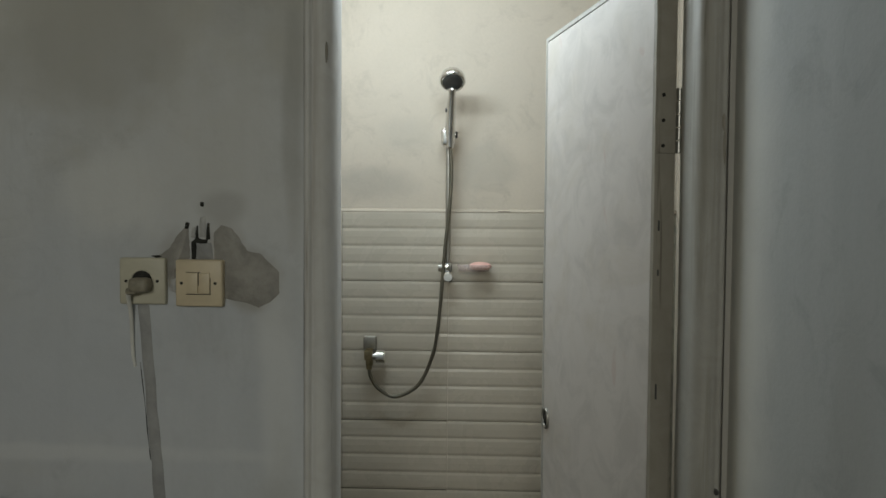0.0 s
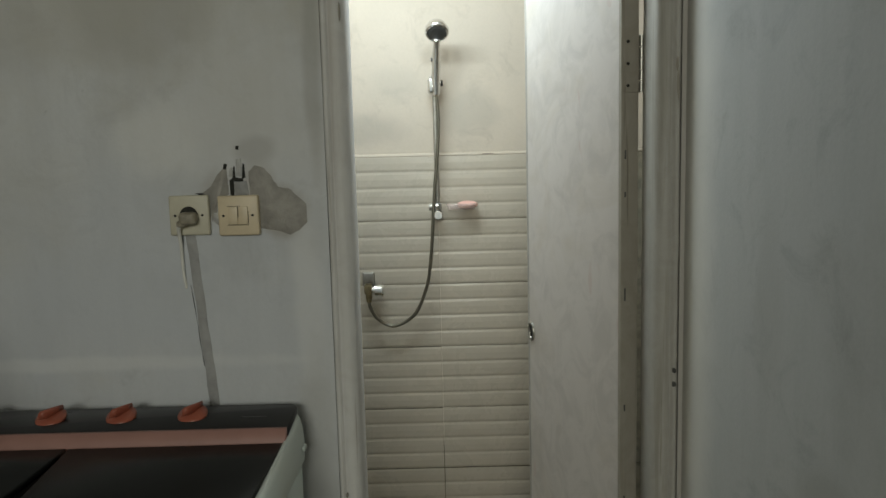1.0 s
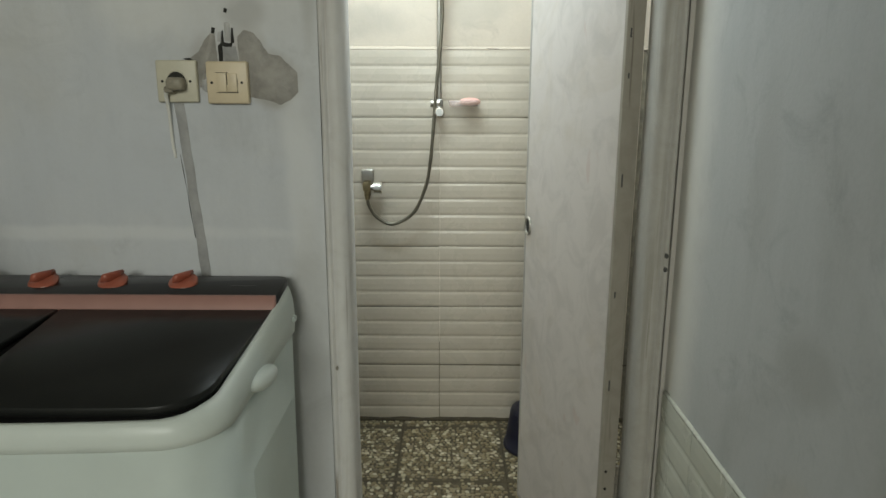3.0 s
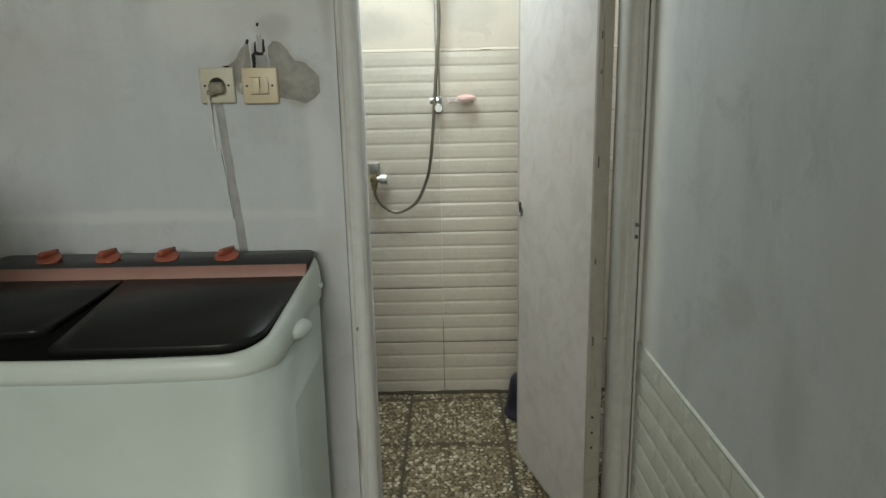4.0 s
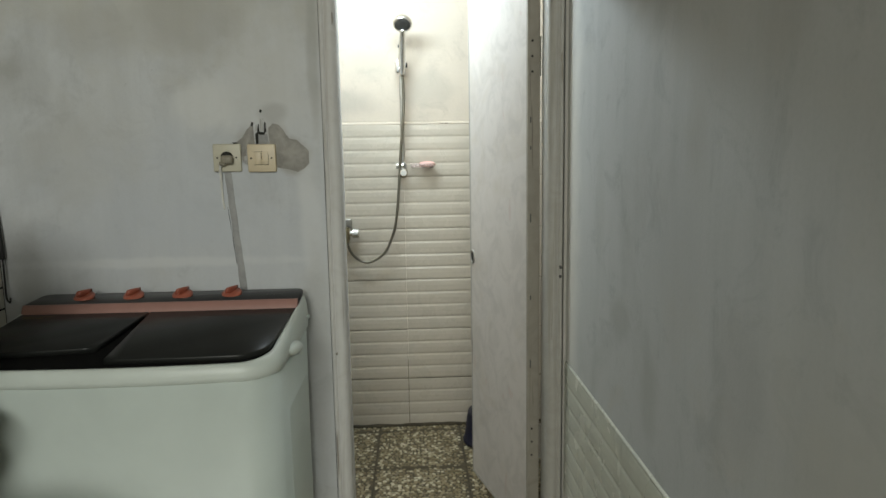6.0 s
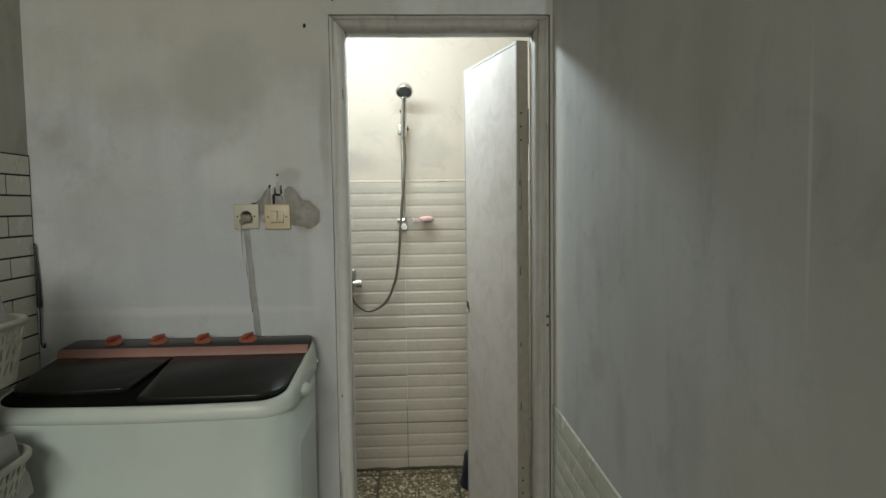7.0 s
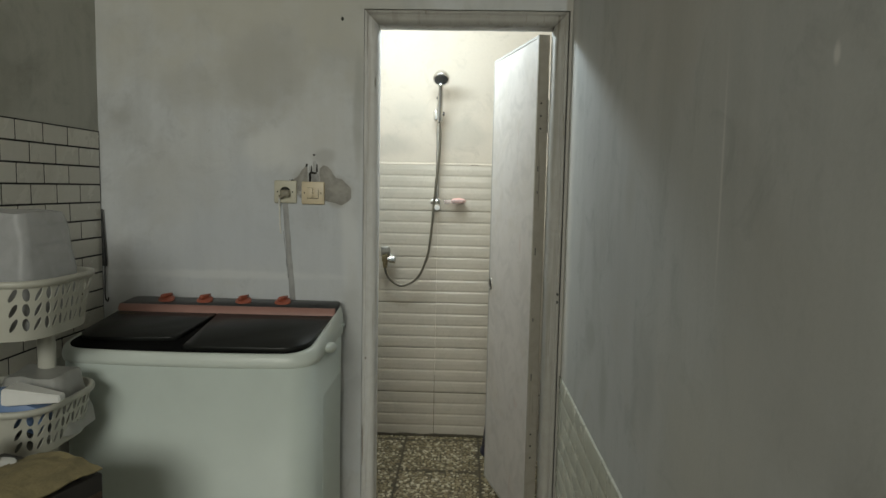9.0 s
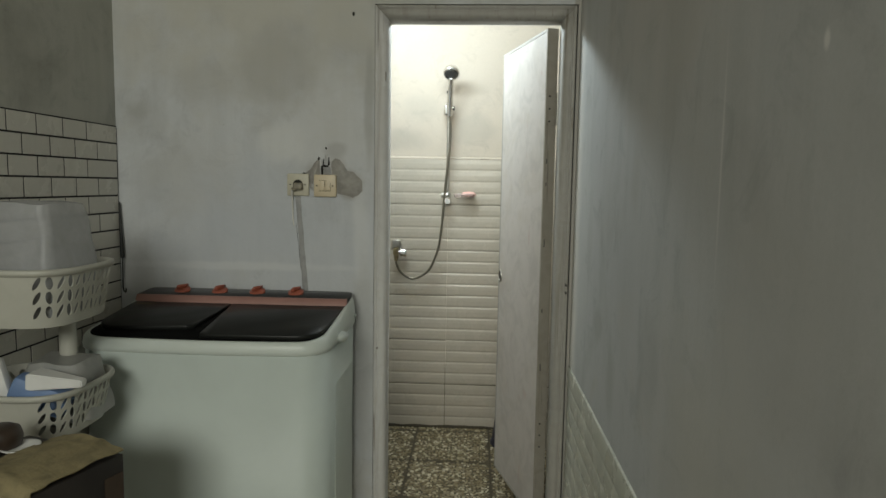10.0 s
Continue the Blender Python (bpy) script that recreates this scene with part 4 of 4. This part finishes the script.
def basket(z0, z1, wide=1.0):
    b = bmesh.new()
    cols, rows = 44, 3

    def at(u, v):
        a = 2 * math.pi * u
        flare = (0.87 + 0.13 * v) * wide
        c, s = math.cos(a), math.sin(a)
        k = (abs(c) ** 3.6 + abs(s) ** 3.6) ** (-1 / 3.6)
        return Vector((BASKET_X * flare * k * c, BASKET_Y * flare * k * s, z0 + (z1 - z0) * v))
    side = [(-1, -1), (-0.5, -1), (0, -1), (0.5, -1), (1, -1), (1, -0.5), (1, 0), (1, 0.5), (1, 1), (0.5, 1), (0, 1), (-0.5, 1), (-1, 1), (-1, 0.5), (-1, 0), (-1, -0.5)]
    for i in range(cols):
        u0 = i / cols
        holed = (i % 22) not in (9, 10, 11, 12, 13, 14)
        for j in range(rows):
            v0 = 0.14 + 0.26 * j
            mid_u, mid_v, hu, hv = u0 + 0.5 / cols, v0 + 0.13, 0.5 / cols, 0.13
            outer = [b.verts.new(at(mid_u + hu * x, mid_v + hv * y)) for x, y in side]
            if not holed:
                b.faces.new(outer)
                continue
            lean = 0.6 if i % 2 else -0.12
            leaf_w = 0.45 if i % 2 else 0.62
            inner = []
            for x, y in side:
                d = math.hypot(x, y)
                ex, ey = leaf_w * x / d, 0.88 * y / d
                ex = max(-0.9, min(0.9, ex + lean * ey))
                inner.append(b.verts.new(at(mid_u + hu * ex, mid_v + hv * ey)))
            for k in range(16):
                b.faces.new((outer[k], outer[(k + 1) % 16], inner[(k + 1) % 16], inner[k]))
    for v0, v1 in ((0.0, 0.14), (0.92, 1.0)):
        for i in range(cols * 4):
            u0, u1 = i / (cols * 4), (i + 1) / (cols * 4)
            b.faces.new([b.verts.new(at(u, v)) for u, v in ((u0, v0), (u1, v0), (u1, v1), (u0, v1))])
    b.faces.new([b.verts.new(at(i / 88, 0.0)) for i in range(88)][::-1])
    bmesh.ops.remove_doubles(b, verts=b.verts, dist=0.0004)
    ob = part("basket", b, M["basket"], rack, "cream plastic basket with leaf-shaped cut-outs", 50)
    sol = ob.modifiers.new("wall", "SOLIDIFY")
    sol.thickness, sol.offset = 0.003, -1
    b = bmesh.new()
    ring_pts = [at(i / 88, 1.0) for i in range(88)]
    loft(b, [[(p.x * k, p.y * k, p.z + dz) for p in ring_pts] for k, dz in ((1.0, -0.012), (1.035, -0.012), (1.045, -0.002), (1.03, 0.004), (0.99, 0.004), (0.985, -0.004))], False, False)
    part("rim", b, M["basket"], ob)


basket(1.045, 1.19)
basket(0.742, 0.868, 0.96)
for x, y in ((0.03, 0.10), (-0.15, -0.10)):
    for z0, z1 in ((0.0, 0.742), (0.747, 1.045)):
        bm = bmesh.new()
        loft(bm, [[(x + 0.024 * c * k, y + 0.02 * s * k, z) for c, s in ringu] for z, k in ((z0, 1.15), (z0 + 0.03, 1.0), (z1 - 0.03, 1.0), (z1 + 0.004, 1.15))])
        part("post", bm, M["basket"], rack)

# ---- things on the rack ----
def crumple(bm, amount, freq, seed=0.0):
    for v in bm.verts:
        v.co += amount * Vector(noise.noise_vector(v.co * freq + Vector((seed, 0, 0))))


def panel_bag(name, place, w, d, h, material, label, category, seed, amount=0.012, turn=0.0):
    b = bmesh.new()
    rings = []
    for i in range(13):
        s = i / 12
        k = 1 - 0.16 * s - 0.08 * s ** 4
        rings.append([(x * k, y * k, h * s) for x, y in rounded_loop(-w / 2, w / 2, -d / 2, d / 2, (0.03, 0.03, 0.03, 0.03), 5)])
    loft(b, rings)
    bmesh.ops.subdivide_edges(b, edges=[e for e in b.edges if e.calc_length() > 0.05], cuts=2, use_grid_fill=True)
    crumple(b, amount, 11, seed)
    ob = tagged(link(name, b, material, 60), label, category)
    ob.matrix_world = pose(*place, 0, 0, turn)
    return ob


panel_bag("plastic_container", (-1.105, 0.39, 1.052), 0.28, 0.24, 0.305, M["bag"], "frosted plastic container standing in the upper basket", "container", 1.0, 0.008)
panel_bag("plastic_bag", (-1.06, 0.44, 0.757), 0.22, 0.16, 0.155, M["grey_bag"], "crumpled grey plastic bag in the lower basket", "bag", 5.0, 0.018)


def packet(name, place, size, material, label, category, turns):
    b = bmesh.new()
    box(b, -size[0] / 2, size[0] / 2, -size[1] / 2, size[1] / 2, 0, size[2], min(size) * 0.25, 2)
    ob = tagged(link(name, b, material), label, category)
    ob.matrix_world = pose(*place, *turns)
    return ob


bm = bmesh.new()
loft(bm, [[(-0.065, -0.032, -0.02), (-0.065, 0.032, -0.02), (-0.065, 0.032, 0.02), (-0.065, -0.032, 0.02)], [(-0.055, -0.033, -0.022), (-0.055, 0.033, -0.022), (-0.055, 0.033, 0.022), (-0.055, -0.033, 0.022)], [(0.07, -0.014, -0.009), (0.07, 0.014, -0.009), (0.07, 0.014, 0.009), (0.07, -0.014, 0.009)]])
bmesh.ops.bevel(bm, geom=list(bm.edges), offset=0.003, segments=2, affect="EDGES")
ob = tagged(link("white_tube", bm, M["white_card"]), "white tapered plastic tube lying in the lower basket", "tube")
ob.matrix_world = pose(-0.985, 0.30, 0.895, 0, 4, 4)
packet("blue_packet", (-1.055, 0.315, 0.815), (0.15, 0.07, 0.075), M["blue_card"], "blue plastic packet in the lower basket", "packet", (0, 24, 12))
packet("white_box", (-1.135, 0.29, 0.83), (0.075, 0.03, 0.12), M["white_card"], "small white plastic box standing in the basket", "box", (0, -14, 8))

# ---- the stand-box before the rack ----
carton = thing("carton", (-0.875, 0.03, 0.0), "dark printed carton with a yellowed paper top", "box", "", "", -17.0)
bm = bmesh.new()
box(bm, -0.15, 0.15, -0.115, 0.115, 0.0, 0.795, 0.004, 2)
part("carton_body", bm, M["dark_box"], carton)
bm = bmesh.new()
for i in range(25):
    for j in range(19):
        x, y = -0.06 + 0.208 * i / 24, -0.125 + 0.242 * j / 18
        over = max(0.0, -0.115 - y) * 4
        bm.verts.new((x, y, 0.803 + 0.016 * math.sin(math.pi * i / 24) + 0.008 * noise.noise((x * 13, y * 13, 3)) + 0.004 * noise.noise((x * 40, y * 40, 7)) - over))
bm.verts.ensure_lookup_table()
for i in range(24):
    for j in range(18):
        k = i * 19 + j
        bm.faces.new([bm.verts[q] for q in (k, k + 19, k + 20, k + 1)])
paper = part("paper_top", bm, M["paper"], carton, "crumpled yellowed paper top", 80)
thick = paper.modifiers.new("thickness", "SOLIDIFY")
thick.thickness, thick.offset = 0.003, 1
bm = bmesh.new()
box(bm, 0.1495, 0.1515, 0.06, 0.11, 0.62, 0.755)
part("print_panel", bm, M["brown"], carton)
saucer = thing("saucer", (-0.935, 0.085, 0.797), "small white plastic saucer on the carton", "saucer")
bm = bmesh.new()
loft(bm, [[(r * c, r * s, z) for c, s in ringu] for r, z in ((0.02, 0.0), (0.03, 0.003), (0.042, 0.012), (0.040, 0.013), (0.026, 0.006))])
part("bowl", bm, M["white_card"], saucer)
pot = thing("round_pot", (-0.985, 0.09, 0.7955), "dark brown round plastic pot on the carton", "pot")
bm = bmesh.new()
loft(bm, [[(r * c, r * s, z) for c, s in ringu] for r, z in ((0.03, 0.0), (0.042, 0.01), (0.046, 0.03), (0.040, 0.05), (0.028, 0.056))])
part("body", bm, M["brown"], pot)

# ---- ribbed wall tiles ----
TH, TW = 0.2645, 0.40


def ribbed(width, z_low=0.0, proud=0.0045):
    """One tile with four long pillows; its foot at z = 0, its face towards -y."""
    prof = [(0.0, 0.0015), (0.0, -0.002)]
    for k in range(4):
        z = TH * k / 4
        prof += [(-0.0026, z + 0.0014), (-proud + 0.0008, z + 0.0055), (-proud, z + 0.010), (-proud - 0.0006, z + 0.035), (-proud + 0.0002, z + 0.056), (-proud + 0.0012, z + 0.0612), (-0.0026, z + 0.0648)]
    prof = [(0.004, 0.0012)] + prof[2:] + [(0.004, TH - 0.0012)]
    prof = [(y, max(z, z_low)) for y, z in prof]
    g = 0.0012
    verts = [(x, y, z) for x in (g, width - g) for y, z in prof]
    n = len(prof)
    faces = [(k, k + 1, n + k + 1, n + k) for k in range(n - 1)]
    faces += [tuple(range(n))[::-1], tuple(range(n, 2 * n))]
    me = bpy.data.meshes.new("ribbed_tile")
    me.from_pydata(verts, [], faces)
    return me


def lay(name, mesh, material, parent, m):
    if not mesh.materials:
        mesh.materials.append(material)
    ob = new(name, mesh)
    ob.matrix_world = m
    ob.parent = parent
    return ob


YT = 2.4575                      # bed of the bathroom tiles
bm = bmesh.new()
box(bm, BX0, BX1, YT + 0.0005, BY1 + 0.002, -0.016, 1.5735)
part("grout_bed", bm, M["grout"], wall_bath)
full = ribbed(TW)
for col in range(-3, 3):
    for row in range(6):
        x = -0.065 + TW * col
        if x + TW < BX0 + 0.02 or x + TW > BX1:
            continue
        tip = random.uniform(-0.0012, 0.0012)
        lay("tile", full, M["wall_tile"], wall_bath, pose(x, YT + random.uniform(-0.0012, 0.0008), -0.0135 + TH * row, random.uniform(-0.15, 0.15), tip * 30, 0))
for row, x1 in ((1, BX1), (2, -0.064), (3, -0.064)):
    bm = bmesh.new()
    z = -0.0135 + TH * row
    box(bm, BX0, x1, YT - 0.0041, YT + 0.001, z - 0.0021, z + 0.0019)
    part("grimy_joint", bm, M["grime"], wall_bath, "dark grimy level tile joint")
for z0, z1, m, words in ((-0.012, 0.36, "grime", "dark grimy upright tile seam"), (0.36, 1.572, "seam", "pale filler in the upright tile seam")):
    bm = bmesh.new()
    rings = []
    for k in range(33):
        z = z0 + (z1 - z0) * k / 32
        c, w = -0.065 + 0.0009 * noise.noise((z * 13, 1, 0)), 0.0017 + 0.0009 * noise.noise((z * 21, 5, 0))
        rings.append([(c - w, YT + 0.001, z), (c - w, YT - 0.0050, z), (c + w, YT - 0.0050, z), (c + w, YT + 0.001, z)])
    loft(bm, rings)
    part("seam_filler", bm, M[m], wall_bath, words)
bm = bmesh.new()
rings = [[(x, YT - 0.001, 1.568), (x, YT - 0.0047, 1.5685), (x, YT - 0.0046 + 0.0003 * noise.noise((x * 9, 2, 0)), 1.574), (x, YT + 0.001, 1.5785 + 0.002 * noise.noise((x * 14, 0, 0))), (x, BY1 + 0.001, 1.584)] for x in [BX0 + (BX1 - BX0) * k / 60 for k in range(61)]]
loft(bm, rings)
part("cap_joint", bm, M["bath_paint"], wall_bath)
bm = bmesh.new()
box(bm, 0.12, 0.165, YT - 0.0062, YT - 0.004, 1.572, 1.5738)
part("gap", bm, M["cavity"], wall_bath)

# low tiles on the streaked wall, the same pattern, reaching 0.748
low, cut = ribbed(TW, 0.0, 0.0042), ribbed(0.185, 0.0, 0.0042)
for col in range(9):
    for row in range(3):
        y = 1.155 if col == 0 else 0.970 - TW * (col - 1)
        z = 0.737 - TH * (row + 1)
        lay("tile", low if col else cut, M["low_tile"], wall_east, pose(XE - 0.001, y, z, 0, 0, -90) @ pose(0, random.uniform(-0.0008, 0.0004), 0, 0, random.uniform(-0.1, 0.1), 0))

bm = bmesh.new()
rings = []
for k in range(49):
    y = 1.150 - 3.5 * k / 48
    w = 0.0008 * noise.noise((y * 9, 4, 1))
    rings.append([(XE + 0.001, y, 0.7345), (XE - 0.0058 + w, y, 0.7352), (XE - 0.0062 + w, y, 0.7385 + w), (XE - 0.002, y, 0.7425 + 2 * w), (XE + 0.001, y, 0.743)])
loft(bm, rings)
part("cap_joint", bm, M["low_tile"], wall_east, "pale filler along the top of the tiles")

# white brick tiles with black joints on the other wall
bm = bmesh.new()
box(bm, XW - 0.002, XW + 0.0034, -0.65, 1.160, 0.836, 1.626)
part("joint_bed", bm, M["black_grout"], wall_west)
BW, BH, G = 0.133, 0.066, 0.0060


def brick_tile(w, h):
    me = bpy.data.meshes.new("brick_tile")
    e = 0.0012
    outer = [(0, 0), (w, 0), (w, h), (0, h)]
    inner = [(e, e), (w - e, e), (w - e, h - e), (e, h - e)]
    verts = [(0.0, y, z) for y, z in outer] + [(0.0024, y, z) for y, z in outer] + [(0.0032, y, z) for y, z in inner]
    faces = [(k, (k + 1) % 4, 4 + (k + 1) % 4, 4 + k) for k in range(4)] + [(4 + k, 4 + (k + 1) % 4, 8 + (k + 1) % 4, 8 + k) for k in range(4)] + [(8, 9, 10, 11)]
    me.from_pydata(verts, [], faces)
    return me


sizes = {}
for row in range(12):
    z = 1.6245 - BH * (row + 1)
    first = 0.963 if row % 2 == 0 else 1.027
    edges = [1.158]
    y = first
    while y > -0.6:
        edges.append(y)
        y -= BW
    for a, b in zip(edges, edges[1:]):
        key = (round(a - b - G, 4), BH - G)
        if key not in sizes:
            sizes[key] = brick_tile(*key)
        lay("tile", sizes[key], M["subway"], wall_west, pose(XW + 0.0022 + random.uniform(-0.0003, 0.0003), b + G / 2, z + G / 2))

# ---- pebble tiles of the bathroom floor ----
FT = 0.418
for tx in range(-2, 3):
    for ty in range(-1, 3):
        ox, oy = -0.221 + FT * tx, 1.972 - FT * ty
        x0, x1 = max(ox + 0.0017, BX0), min(ox + FT - 0.0017, BX1)
        y0, y1 = max(oy + 0.0017, YB + 0.006), min(oy + FT - 0.0017, YT)
        if x1 - x0 < 0.03 or y1 - y0 < 0.03:
            continue
        b = bmesh.new()
        box(b, x0, x1, y0, y1, -0.03, -0.014, 0.0015, 1)
        slab_ob = part("tile", b, M["pebble_bed"], floor_bath)
        verts, faces = [], []
        step = 0.0172
        n = int((FT - 0.008) / step) + 1
        for i in range(n):
            for j in range(n):
                cx = ox + 0.003 + (i + 0.5 + (j % 2) * 0.35 - 0.17 + random.uniform(-0.22, 0.22)) * step
                cy = oy + 0.003 + (j + 0.5 + random.uniform(-0.22, 0.22)) * step
                r = step * random.uniform(0.40, 0.64)
                if cx - r < x0 or cx + r > x1 or cy - r < y0 or cy + r > y1:
                    continue
                a0, sq = random.uniform(0, 6.28), random.uniform(0.62, 0.98)
                turn = random.uniform(0, 3.14)
                base = len(verts)
                for lift, k in ((-0.0145, 1.0), (-0.0122, 0.93), (-0.0112, 0.62)):
                    for q in range(7):
                        a = a0 + 6.2832 * q / 7
                        px, py = r * k * math.cos(a), r * k * sq * math.sin(a)
                        verts.append((cx + px * math.cos(turn) - py * math.sin(turn), cy + px * math.sin(turn) + py * math.cos(turn), lift))
                for lv in (0, 7):
                    for q in range(7):
                        faces.append((base + lv + q, base + lv + (q + 1) % 7, base + lv + 7 + (q + 1) % 7, base + lv + 7 + q))
                faces.append(tuple(base + 14 + q for q in range(7)))
        me = bpy.data.meshes.new("pebbles")
        me.from_pydata(verts, [], faces)
        me.materials.append(M["pebble"])
        stones = new("pebbles", me)
        stones.parent = slab_ob
        tagged(stones, "small brown and cream pebbles", "", "", "stuff")

# mould along the foot of the tiled wall
bm = bmesh.new()
rings = []
for k in range(61):
    x = BX0 + 0.01 + (BX1 - BX0 - 0.02) * k / 60
    h = 0.002 + 0.006 * noise.noise((x * 11, 0, 5))
    d = 0.013 + 0.008 * noise.noise((x * 7, 3, 1))
    rings.append([(x, YT - 0.002, -0.016), (x, YT - d, -0.016), (x, YT - d, -0.0105), (x, YT - 0.0062, max(h, -0.006)), (x, YT - 0.002, max(h, -0.006))])
loft(bm, rings)
part("mould_line", bm, M["floor_joint"], wall_bath, "dark mould along the foot of the tiles")
